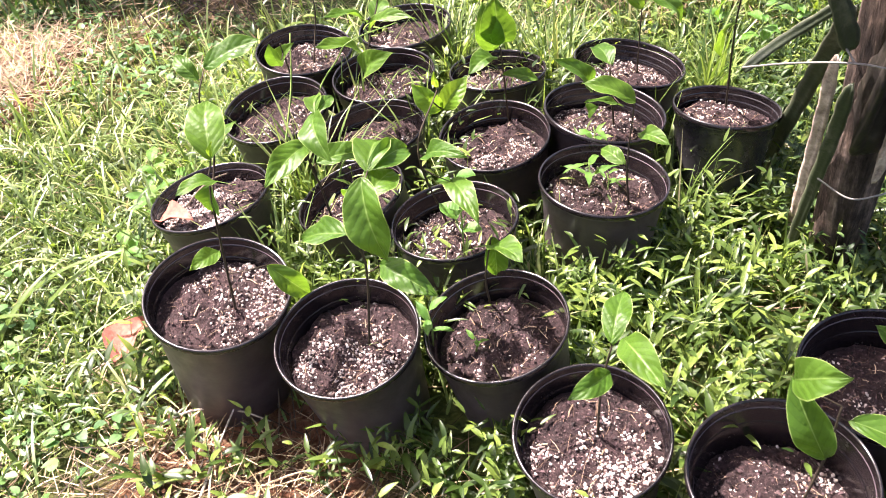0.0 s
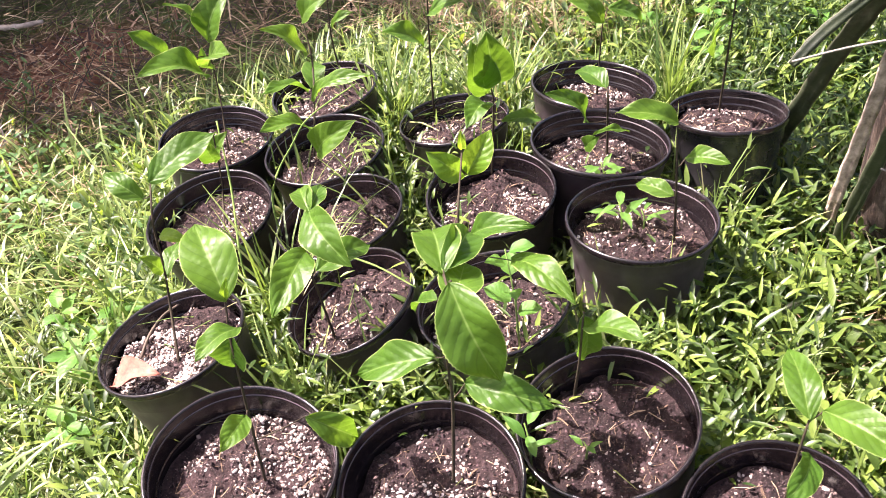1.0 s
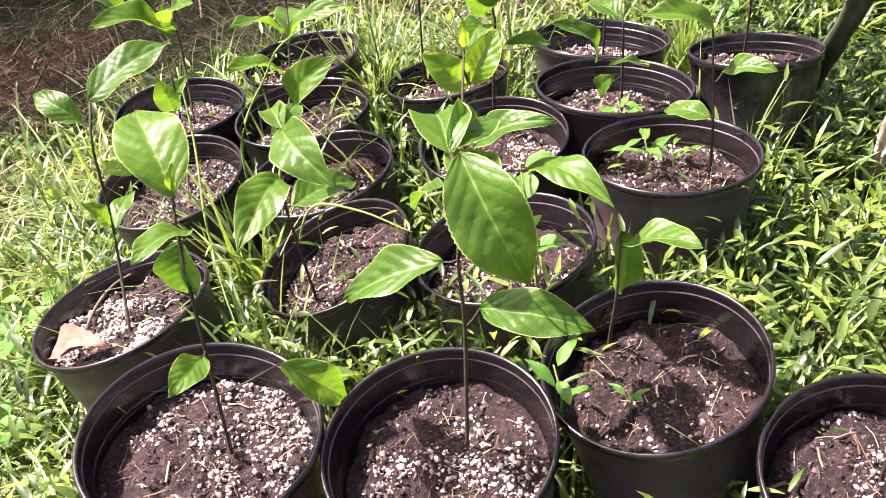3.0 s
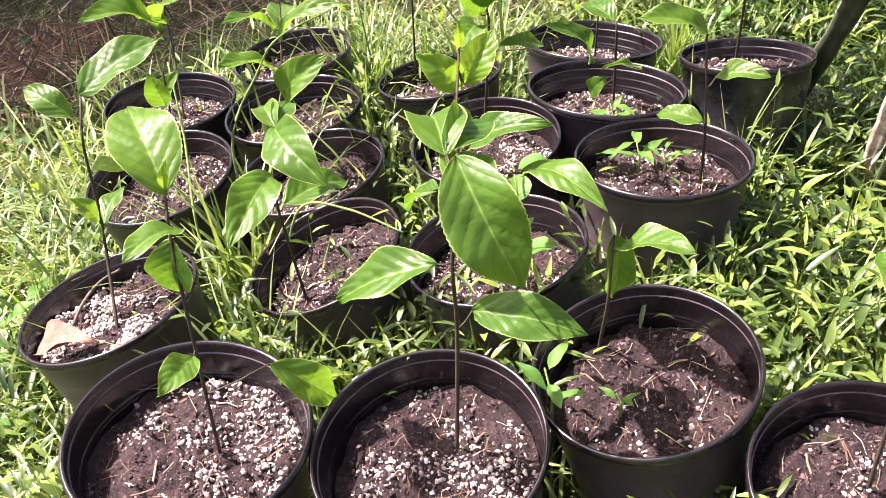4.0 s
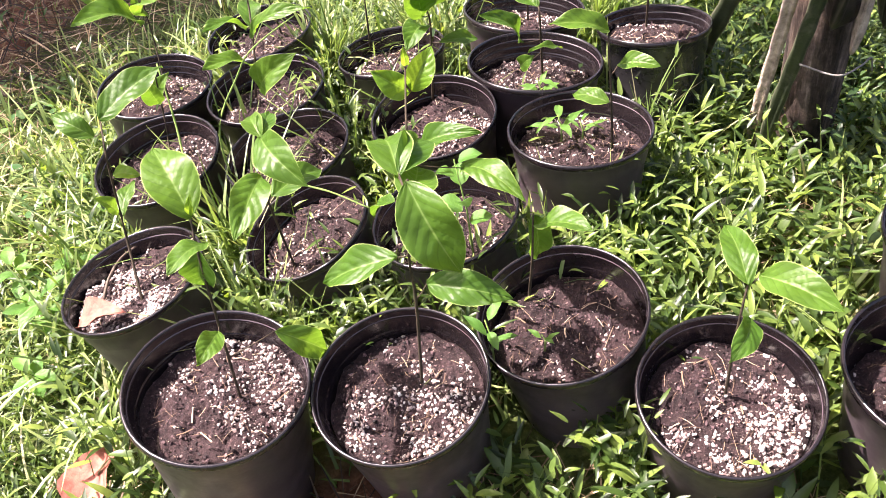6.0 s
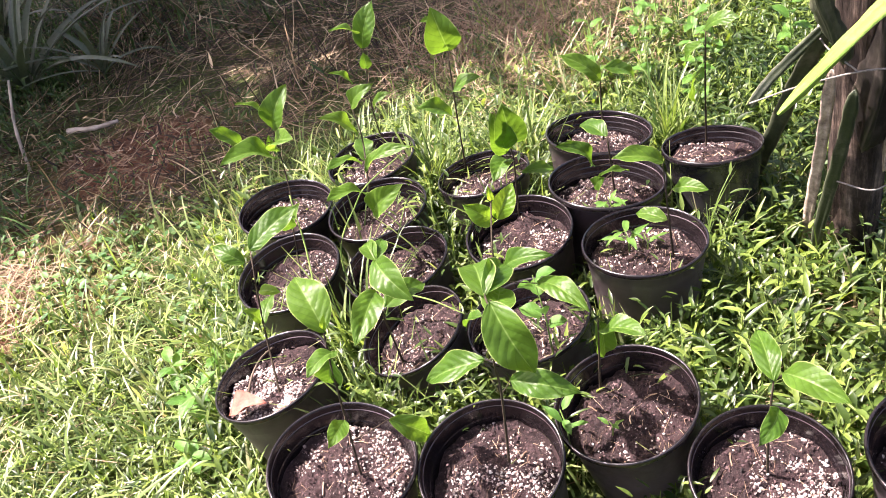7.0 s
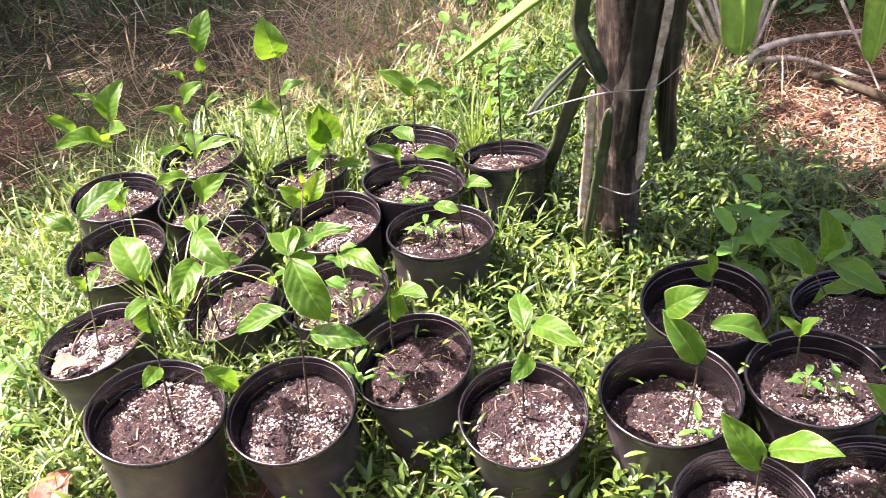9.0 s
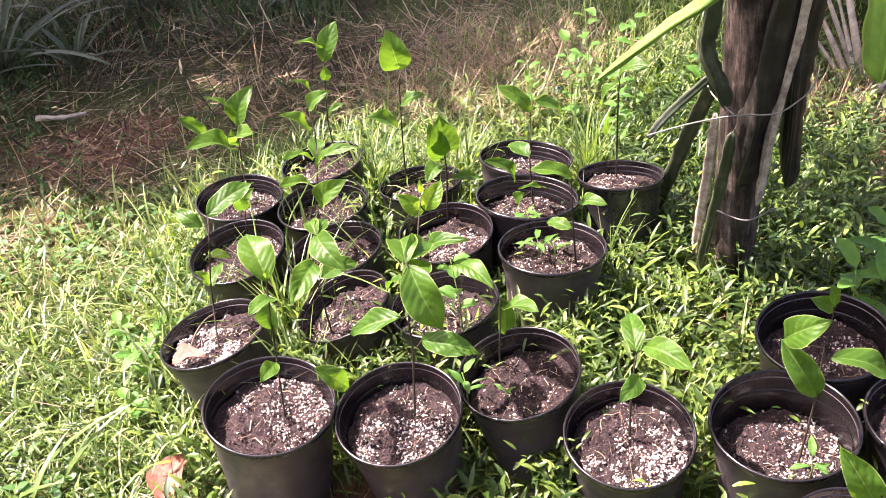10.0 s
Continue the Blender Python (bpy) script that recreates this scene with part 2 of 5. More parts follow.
# Grey-green skin, also darkened for the arms' shaded side.
CACTUS = cactus_material("cactus_skin", (0.012, 0.018, 0.009), (0.03, 0.041, 0.019), (0.085, 0.088, 0.055))
# The same skin blackened to paint the shade under the crown.
SHADED_CACTUS = cactus_material("shaded_cactus_skin", (0.004, 0.003, 0.0025), (0.010, 0.008, 0.006), (0.035, 0.027, 0.021))
OLD_WOOD = plain_material("pale_old_wood", (0.16, 0.12, 0.09), (0.62, 0.5, 0.4), 45.0, 0.85, 1.0)
CACTUS_YOUNG = cactus_material("young_cactus_skin", (0.055, 0.12, 0.016), (0.11, 0.22, 0.03), (0.21, 0.31, 0.05))
TWINE = plain_material("grey_twine", (0.13, 0.12, 0.105), (0.28, 0.26, 0.24), 200.0)
RED_LEAF = plain_material("red_dry_leaf", (0.18, 0.055, 0.04), (0.42, 0.16, 0.11), 60.0, 0.7, 0.6)
BRANCH = plain_material("bleached_branch", (0.16, 0.13, 0.1), (0.52, 0.45, 0.37), 24.0, 0.85, 0.8)
BARK = plain_material("bark", (0.05, 0.035, 0.025), (0.17, 0.13, 0.1), 20.0, 0.9, 1.0)


# ---- plan: pot rims (x, y, z, radius, tilt x, tilt y) and depth of soil ----
FRONT_POTS = {
    "A": (-0.562, 1.15, 0.276, 0.135, 0.121, -0.079, 0.046),
    "B": (-0.325, 1.048, 0.247, 0.127, -0.065, -0.14, 0.048),
    "C": (-0.07, 1.057, 0.244, 0.126, -0.127, -0.056, 0.053),
    "D": (0.068, 0.842, 0.218, 0.123, -0.048, -0.135, 0.044),
    "E": (-0.66, 1.491, 0.232, 0.128, -0.092, 0.08, 0.03),
    "F": (0.319, 0.734, 0.241, 0.132, -0.019, -0.031, 0.085),
    "U": (0.517, 0.9, 0.246, 0.131, -0.022, -0.016, 0.06),
    "V": (0.799, 0.77, 0.202, 0.134, 0.014, 0.095, 0.05),
    "W": (0.576, 0.642, 0.228, 0.128, -0.017, -0.005, 0.05),
    "X": (0.269, 0.453, 0.249, 0.118, 0.03, -0.083, 0.06),
    "Y": (0.501, 0.406, 0.204, 0.124, 0.003, 0.012, 0.065),
}
BACK_POTS = {
    "G": (-0.359, 1.465, 0.224, 0.12, -0.27, 0.046, 0.035),
    "H": (0.157, 1.433, 0.24, 0.129, 0.088, 0.047, 0.04),
    "I": (-0.574, 1.828, 0.22, 0.13, -0.063, -0.066, 0.045),
    "J": (-0.333, 1.703, 0.223, 0.124, -0.077, 0.014, 0.045),
    "K": (-0.055, 1.623, 0.236, 0.123, -0.031, -0.052, 0.045),
    "L": (-0.537, 2.102, 0.222, 0.127, 0.097, -0.018, 0.045),
    "N": (-0.141, 1.343, 0.241, 0.124, -0.047, 0.026, 0.05),
    "O": (-0.32, 1.95, 0.216, 0.128, -0.004, -0.004, 0.05),
    "P": (-0.039, 1.939, 0.207, 0.12, 0.017, 0.133, 0.04),
    "Q": (0.19, 1.69, 0.228, 0.135, 0.152, 0.064, 0.05),
    "R": (0.28, 1.942, 0.193, 0.137, 0.184, 0.098, 0.05),
    "S": (0.451, 1.675, 0.223, 0.116, 0.129, 0.17, 0.03),
    "T": (-0.278, 2.195, 0.214, 0.125, -0.039, 0.026, 0.04),
}
POTS = {key: (FRONT_POTS | BACK_POTS)[key] for key in "ABCDEFGHIJKLNOPQRSTUVWXY"}


# ---- mesh helpers ----
def part(name, bm, mat, parent=None, label="", smooth=True):
    me = bpy.data.meshes.new(name)
    bm.to_mesh(me)
    bm.free()
    if smooth:
        me.shade_smooth()
    me.materials.append(mat)
    ob = new(name, me)
    ob.parent = parent
    return tagged(ob, label)


def thing(name, at, label, category, group=""):
    e = new(name)
    e.location = at
    e.empty_display_size = 0.02
    return tagged(e, label, category, group)


def mesh_object(name, verts, faces, mat, parent=None, smooth=True):
    """One mesh object from arrays: verts (n, 3), faces (m, 3 or 4)."""
    verts, faces = np.asarray(verts, np.float32), np.asarray(faces, np.int32)
    me = bpy.data.meshes.new(name)
    k = faces.shape[1]
    me.vertices.add(len(verts))
    me.vertices.foreach_set("co", verts.ravel())
    me.loops.add(faces.size)
    me.loops.foreach_set("vertex_index", faces.ravel())
    me.polygons.add(len(faces))
    me.polygons.foreach_set("loop_start", np.arange(0, faces.size, k, dtype=np.int32))
    me.polygons.foreach_set("use_smooth", np.full(len(faces), smooth))
    me.update(calc_edges=True)
    me.materials.append(mat)
    ob = new(name, me)
    ob.parent = parent
    return ob


def lathe(bm, profile, turns=48, wobble=0.0, phase=0.0, top=1.0):
    rings = []
    for r, z in profile:
        ring = []
        for i in range(turns):
            a = 2 * math.pi * i / turns
            q = r * (1 + wobble * (max(z, 0) / top) ** 2 * math.cos(2 * a + phase))
            ring.append(bm.verts.new((q * math.cos(a), q * math.sin(a), z)))
        rings.append(ring)
    for a, b in zip(rings, rings[1:]):
        for i in range(turns):
            j = (i + 1) % turns
            bm.faces.new((a[i], a[j], b[j], b[i]))
    return rings


def tube(bm, points, radii, sides=6):
    pts = [Vector(p) for p in points]
    rings = []
    for i, p in enumerate(pts):
        d = (pts[min(i + 1, len(pts) - 1)] - pts[max(i - 1, 0)]).normalized()
        s = d.cross(Vector((0, 0, 1)) if abs(d.z) < 0.9 else Vector((1, 0, 0))).normalized()
        u = s.cross(d)
        rings.append([bm.verts.new(p + radii[i] * (math.cos(2 * math.pi * k / sides) * s + math.sin(2 * math.pi * k / sides) * u)) for k in range(sides)])
    for a, b in zip(rings, rings[1:]):
        for k in range(sides):
            bm.faces.new((a[k], a[(k + 1) % sides], b[(k + 1) % sides], b[k]))
    bm.faces.new(rings[0][::-1])
    bm.faces.new(rings[-1])


def smooth_line(points, steps=5):
    """A Catmull-Rom line through a few points."""
    p = [Vector(q) for q in points]
    p = [2 * p[0] - p[1]] + p + [2 * p[-1] - p[-2]]
    out = []
    for a, b, c, d in zip(p, p[1:], p[2:], p[3:]):
        for i in range(steps):
            s = i / steps
            out.append(0.5 * (2 * b + (c - a) * s + (2 * a - 5 * b + 4 * c - d) * s * s + (3 * b - a - 3 * c + d) * s ** 3))
    return out + [p[-2]]


def leaf_mesh(bm, base, tip, ratio, normal, fold=0.25, bow=0.1, wave=0.02, serrate=0.012, rows=14, cols=8, shape=0.88, quilt=0.0):
    """A pointed leaf with a midrib fold, a bow along its length, wavy and finely toothed margins."""
    base, tip = Vector(base), Vector(tip)
    axis = tip - base
    length = axis.length
    axis.normalize()
    n = (normal - axis * normal.dot(axis)).normalized()
    side = axis.cross(n)
    uv = bm.loops.layers.uv.verify()
    ph = random.uniform(0, 6)
    grid = []
    for j in range(rows + 1):
        v = j / rows
        point = min(1.0, (1 - v) / 0.24)
        half = 0.49 * ratio * length * (max(0.0, math.sin(math.pi * v ** shape)) ** 0.72) * (0.62 + 0.38 * point * (2 - point))
        half *= 1 + serrate * (3 if j % 2 else -3) * (0.05 < v < 0.95)
        row = []
        for i in range(cols + 1):
            u = 2 * i / cols - 1
            h = fold * abs(u) ** 1.4 * half + bow * length * math.sin(math.pi * v) - bow * 0.9 * length * v * v
            h += wave * length * abs(u) * math.sin(11 * v + ph + 1.7 * u)
            cell = abs((6.5 * v - 2.1 * abs(u)) % 1.0 - 0.5) * 2
            h += quilt * length * (1 - cell ** 3) * min(1.0, 5 * abs(u)) * (1 - abs(u)) ** 0.5
            row.append((bm.verts.new(base + axis * (v * length) + side * (u * half) + n * h), (0.5 + 0.5 * u, v)))
        grid.append(row)
    for a, b in zip(grid, grid[1:]):
        for i in range(cols):
            q = (a[i], a[i + 1], b[i + 1], b[i])
            f = bm.faces.new([w[0] for w in q])
            f.smooth = True
            for loop, w in zip(f.loops, q):
                loop[uv].uv = w[1]


def inside_pots(x, y, grow=0.0):
    bad = np.zeros(len(x), bool)
    for px, py, pz, r, tx, ty, d in POTS.values():
        bad |= (x - px + 0.5 * tx * pz) ** 2 + (y - py + 0.5 * ty * pz) ** 2 < (r * 0.93 + grow) ** 2
    return bad


def height(x, y):
    """The ground's gentle unevenness."""
    return 0.012 * np.sin(2.1 * x + 0.7) * np.cos(1.7 * y) + 0.008 * np.sin(5.3 * x + 1.1 * y)


def ribbons(base, azimuth, length, width, lean, curl, rows=4, profile="blade", fold=0.0):
    """Arrays of bent blades: base (n, 3), azimuth and lean in radians from upright, curl further along."""
    n = len(base)
    v = np.linspace(0, 1, rows + 1)
    ang = lean[:, None] + curl[:, None] * v[None]
    step = length[:, None] / rows
    out = np.concatenate([np.zeros((n, 1)), np.cumsum(np.sin(ang[:, :-1]) * step, 1)], 1)
    up = np.concatenate([np.zeros((n, 1)), np.cumsum(np.cos(ang[:, :-1]) * step, 1)], 1)
    if profile == "blade":
        w = np.minimum(1.0, 1.15 - v ** 2.2)
        w[-1] = 0.06
    else:
        w = np.sin(np.pi * (0.06 + 0.92 * v) ** 0.75)
    w = width[:, None] * w[None] * 0.5
    ca, sa = np.cos(azimuth)[:, None], np.sin(azimuth)[:, None]
    mid = np.stack([base[:, :1] + ca * out, base[:, 1:2] + sa * out, base[:, 2:] + up], 2)
    sv = np.stack([-sa * w, ca * w, np.zeros_like(w)], 2)
    if fold:
        lift = np.stack([-ca * np.cos(ang) * w, -sa * np.cos(ang) * w, np.sin(ang) * w], 2) * fold
        cols = [mid - sv + lift, mid, mid + sv + lift]
    else:
        cols = [mid - sv, mid + sv]
    k = len(cols)
    verts = np.stack(cols, 2).reshape(-1, 3)
    idx = np.arange(n * (rows + 1) * k).reshape(n, rows + 1, k)
    faces = np.stack([idx[:, :-1, :-1], idx[:, :-1, 1:], idx[:, 1:, 1:], idx[:, 1:, :-1]], 3).reshape(-1, 4)
    return verts, faces


def stuff(name, parts_list, mat, label, category):
    vs, fs, o = [], [], 0
    for v, f in parts_list:
        vs.append(v)
        fs.append(f + o)
        o += len(v)
    return tagged(mesh_object(name, np.concatenate(vs), np.concatenate(fs), mat), label, category, kind="stuff")


rng = np.random.default_rng(5)

# ---- ground ----
def build_ground():
    c = np.unique(np.concatenate([np.linspace(-2.6, 3.4, 121), [-60, -25, -12, -7, -4.5, -3.4, 4.2, 5.5, 8, 14, 30, 60]]))
    d = np.unique(np.concatenate([np.linspace(-1.0, 6.0, 141), [-60, -25, -12, -6, -3, -1.8, 6.6, 7.5, 9, 14, 30, 60]]))
    x, y = np.meshgrid(c, d, indexing="ij")
    z = height(x, y) * (np.hypot(x, y) < 10)
    v = np.stack([x, y, z], 2).reshape(-1, 3)
    i = np.arange(len(c) * len(d)).reshape(len(c), len(d))
    f = np.stack([i[:-1, :-1], i[1:, :-1], i[1:, 1:], i[:-1, 1:]], 2).reshape(-1, 4)
    tagged(mesh_object("ground", v, f, GROUND), "brown and reddish earth with thatch under grass", "ground", kind="structure")


build_ground()


# ---- nursery pots with soil ----
GOLD = (1 + 5 ** 0.5) / 2
ICO = np.array([(a, b * GOLD, 0.0) for a in (-1, 1) for b in (-1, 1)] + [(0.0, a, b * GOLD) for a in (-1, 1) for b in (-1, 1)] + [(b * GOLD, 0.0, a) for a in (-1, 1) for b in (-1, 1)]) / math.hypot(1, GOLD)
ICO_FACES = np.array([f if np.linalg.det(ICO[list(f)]) > 0 else f[::-1] for f in itertools.combinations(range(12), 3)
                      if all(np.linalg.norm(ICO[p] - ICO[q]) < 1.1 for p, q in itertools.combinations(f, 2))])


def nursery_pot(key, perlite, straw):
    x, y, z, r, tx, ty, depth = POTS[key]
    n = Vector((tx, ty, 1)).normalized()
    h = z / n.z + 0.004
    at = Vector((x, y, z)) - n * h
    pot = thing("nursery_pot", at, POT_LABELS.get(key, "black plastic nursery pot filled with soil on grass"), "plant pot", "nursery pots in rows")
    pot.rotation_euler = n.to_track_quat("Z", "Y").to_euler()
    wob, ph = random.uniform(0.004, 0.016), random.uniform(0, 6)
    bm = bmesh.new()
    k = 0.045 + random.uniform(-0.004, 0.004)
    inner = [(0.957, h - 0.003)]
    ribs = 4 if key in "XYV" else 3 if key in "QRSL" else 2
    for i in range(ribs):
        w, q = 0.953 - 0.034 * i / (ribs - 1), h - 0.013 - 0.028 * i / (ribs - 1)
        inner += [(w, q), (w - 0.002, q - 0.0012), (w - 0.011, q - 0.0022), (w - 0.0125, q - 0.0036), (w - 0.0135, q - 0.0052)]
    inner += [(0.906, h - 0.0465), (0.9, h - 0.0475), (0.897, h - 0.0495), (0.888, h - 0.06), (0.852, h - 0.1), (0.77, 0.012), (0.0005, 0.012)]
    outer = [(0.0005, 0), (0.77, 0.0), (0.79, 0.005), (0.862, h * 0.5), (0.868, h * 0.52), (0.912, h - k - 0.004), (0.93, h - k), (0.945, h - 0.014), (0.985, h - 0.012),
             (1.0, h - 0.008), (0.998, h - 0.001), (0.985, h + 0.0015), (0.963, h + 0.001)]
    lathe(bm, [(a * r, b) for a, b in outer + inner], 56, wob, ph, h)
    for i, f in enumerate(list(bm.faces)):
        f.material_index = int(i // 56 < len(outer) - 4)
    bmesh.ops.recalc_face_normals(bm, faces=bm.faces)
    shell = part("pot_shell", bm, INNER_PLASTIC, pot)
    shell.data.materials.append(DUSTY_PLASTIC if key == "S" else OUTER_PLASTIC)
    # soil with clods
    bm = bmesh.new()
    zs = h - depth
    rs = r * (0.89 if depth < 0.07 else 0.87)
    off = Vector((random.uniform(0, 50), random.uniform(0, 50), 0))

    def top(px, py):
        q = Vector((px, py, 0))
        e = min(1.0, math.hypot(px, py) / rs)
        return zs + 0.012 * noise.noise(q * 22 + off) + 0.008 * noise.noise(q * 70 + off) + 0.005 * noise.noise(q * 170 + off) - 0.009 * e ** 3

    rings = []
    for i in range(1, 27):
        q = rs * i / 26
        rings.append([bm.verts.new((q * math.cos(a), q * math.sin(a), top(q * math.cos(a), q * math.sin(a)))) for a in (2 * math.pi * j / 60 for j in range(60))])
    c = bm.verts.new((0, 0, top(0, 0)))
    for j in range(60):
        bm.faces.new((c, rings[0][j], rings[0][(j + 1) % 60]))
    for a, b in zip(rings, rings[1:]):
        for j in range(60):
            bm.faces.new((a[j], b[j], b[(j + 1) % 60], a[(j + 1) % 60]))
    soil = part("soil", bm, SOIL, pot, "dark crumbly potting soil")
    # white chips and dark crumbs: squashed octahedra, the chips thicker towards one side
    lean = random.uniform(-0.9, 0.1)

    def chips(name, count, small, more, power, mat, label, patchy, squash, rough, round_off):
        at, size = [], []
        while len(at) < count:
            q, a = rs * math.sqrt(random.random()) * 0.98, random.uniform(0, 2 * math.pi)
            px, py = q * math.cos(a), q * math.sin(a)
            want = 0.24 + 1.1 * noise.noise(Vector((px, py, 3)) * 24 + off) + 0.62 * (px * math.cos(lean) + py * math.sin(lean)) / rs
            if patchy and random.random() > want:
                continue
            size.append(small + more * random.random() ** power)
            at.append((px, py, top(px, py) + random.uniform(-0.35, 0.3) * size[-1]))
        g = np.random.default_rng(count + ord(key))
        n = len(at)
        turn = np.linalg.qr(g.normal(size=(n, 3, 3)))[0]
        body = ICO[None] * g.uniform(*rough, (n, 12, 1)) * np.stack([g.uniform(0.9, 1.7, n), np.ones(n), g.uniform(squash, 1.0, n)], 1)[:, None]
        v = np.einsum("nij,nkj->nki", turn, body) * np.array(size)[:, None, None] + np.array(at)[:, None]
        f = (ICO_FACES[None] + 12 * np.arange(n)[:, None, None]).reshape(-1, 3)
        tagged(mesh_object(name, v.reshape(-1, 3), f, mat, soil, round_off), label, kind="stuff")

    chips("perlite", perlite, 0.0005, 0.0032, 2.4, PERLITE, "white perlite chips", True, 0.55, (0.6, 1.3), True)
    chips("soil_crumb", 2100, 0.0005, 0.0027, 2.8, CRUMB, "loose dark crumbs of soil", False, 0.3, (0.4, 1.5), False)
    sv, sf = [], []
    for i in range(straw):
        q, a = rs * math.sqrt(random.random()) * 0.85, random.uniform(0, 2 * math.pi)
        d, l, w = random.uniform(0, 2 * math.pi), random.uniform(0.004, 0.013) * (2.8 if i % 11 == 0 else 1), random.uniform(0.00022, 0.00045) * (3.0 if i % 9 == 3 else 1)
        o = len(sv)
        bend = random.uniform(-0.12, 0.12)
        for s in (-1, 0, 1):
            px, py = q * math.cos(a) + s * l * math.cos(d + bend * s), q * math.sin(a) + s * l * math.sin(d + bend * s)
            if math.hypot(px, py) > rs:
                px, py = px * rs / math.hypot(px, py), py * rs / math.hypot(px, py)
            pz = top(px, py) + 0.002 + 0.002 * (s == 0)
            sv += [(px - w * math.sin(d), py + w * math.cos(d), pz), (px + w * math.sin(d), py - w * math.cos(d), pz), (px, py, pz + 1.2 * w)]
        for g in (0, 3):
            sf += [(o + g, o + g + 3, o + g + 5, o + g + 2), (o + g + 2, o + g + 5, o + g + 4, o + g + 1)]
    if straw:
        tagged(mesh_object("dry_straw", sv, sf, SOIL_FIBRE, soil), "dry straw fragments", kind="stuff")


POT_LABELS = {
    "A": "black plastic nursery pot, soil thick with white perlite",
    "C": "black plastic nursery pot with dark damp soil, little perlite",
    "E": "tilted black nursery pot filled nearly to its rim with perlite soil",
    "S": "dusty black nursery pot beside the cactus post",
}
PERLITE_COUNT = {"A": 620, "B": 640, "C": 55, "D": 620, "E": 1500, "F": 380, "G": 160, "H": 150, "S": 120, "I": 330, "J": 350, "K": 420, "N": 350, "X": 520, "Y": 300, "W": 420}
for key in POTS:
    nursery_pot(key, int(2.7 * PERLITE_COUNT.get(key, 260)), 64)


# ---- seedlings ----
HINTS = {"u": Vector((-0.1, -0.35, 0.95)), "c": Vector((-0.2, -0.7, 0.68)), "l": Vector((-0.36, -0.6, 0.72))}


def seedling(key, stem, leaves):
    base = Vector(stem[0])
    e = thing("tree_seedling", base, "young tree seedling with glossy green leaves in a pot", "seedling", "seedlings in the nursery pots")
    pts = [p - base for p in smooth_line([base - Vector((0, 0, 0.03)), *stem])]
    n = len(pts)
    bm = bmesh.new()
    tube(bm, pts, [0.003 - 0.0016 * i / (n - 1) for i in range(n)])
    for b, t, ratio, hint in leaves:
        p = Vector(b) - base
        q = min(pts, key=lambda s: (s - p).length + 0.6 * max(0, s.z - p.z))
        if (q - p).length > 0.002:
            tube(bm, [q, (p + q) / 2 - Vector((0, 0, 0.002)), p], [0.0012, 0.001, 0.0009], 5)
    part("stem", bm, STEM, e, "thin dark woody stem")
    for b, t, ratio, hint in leaves:
        bm = bmesh.new()
        length = (Vector(t) - Vector(b)).length
        w = Vector(hint) if isinstance(hint, tuple) else HINTS[hint] + Vector((random.uniform(-0.3, 0.3), random.uniform(-0.2, 0.2), 0))
        leaf_mesh(bm, Vector(b) - base, Vector(t) - base, ratio, w, random.uniform(0.2, 0.55), random.uniform(0.06, 0.16), 0.034, 0.0045, 46, 12, quilt=0.027)
        young = length < 0.05 or (key == "N" and ratio > 0.5)
        part("leaf", bm, YOUNG if young else LEAF, e, "small bright young leaf" if young else "")


seedling("A", [(-0.542, 1.149, 0.218), (-0.506, 1.133, 0.499), (-0.495, 1.157, 0.56)], [
    ((-0.493, 1.151, 0.56), (-0.51, 1.25, 0.615), 0.58, (0.12, -0.72, 0.55)),
    ((-0.495, 1.155, 0.561), (-0.485, 1.15, 0.593), 0.3, "c"),
    ((-0.489, 1.135, 0.528), (-0.539, 1.087, 0.55), 0.5, "u"),
    ((-0.5, 1.136, 0.522), (-0.519, 1.152, 0.448), 0.6, "c"),
    ((-0.524, 1.129, 0.388), (-0.556, 1.073, 0.404), 0.5, "c"),
    ((-0.457, 1.146, 0.334), (-0.397, 1.157, 0.241), 0.4, "u"),
])
seedling("B", [(-0.295, 1.063, 0.187), (-0.269, 1.065, 0.372), (-0.266, 1.048, 0.47), (-0.242, 1.063, 0.57)], [
    ((-0.245, 1.06, 0.571), (-0.222, 0.986, 0.464), 0.55, "l"),
    ((-0.279, 1.053, 0.468), (-0.376, 1.11, 0.421), 0.42, "u"),
    ((-0.247, 1.08, 0.377), (-0.158, 1.003, 0.376), 0.42, "u"),
    ((-0.244, 1.104, 0.545), (-0.232, 1.204, 0.544), 0.6, "c"),
    ((-0.242, 1.108, 0.547), (-0.183, 1.194, 0.53), 0.45, "c"),
    ((-0.244, 1.07, 0.525), (-0.207, 1.142, 0.523), 0.7, "c"),
    ((-0.259, 1.085, 0.526), (-0.287, 1.12, 0.492), 0.5, "u"),
])
seedling("C", [(-0.08, 1.151, 0.2), (-0.081, 1.121, 0.292), (-0.066, 1.132, 0.371)], [
    ((-0.066, 1.125, 0.356), (-0.018, 1.05, 0.396), 0.5, "u"),
    ((-0.062, 1.139, 0.368), (-0.062, 1.145, 0.268), 0.42, "c"),
])
seedling("D", [(0.08, 0.867, 0.168), (0.085, 0.862, 0.303), (0.1, 0.869, 0.382)], [
    ((0.098, 0.865, 0.387), (0.129, 0.961, 0.405), 0.42, "c"),
    ((0.116, 0.867, 0.394), (0.152, 0.767, 0.413), 0.45, "u"),
    ((0.095, 0.854, 0.34), (0.036, 0.797, 0.358), 0.45, "c"),
])
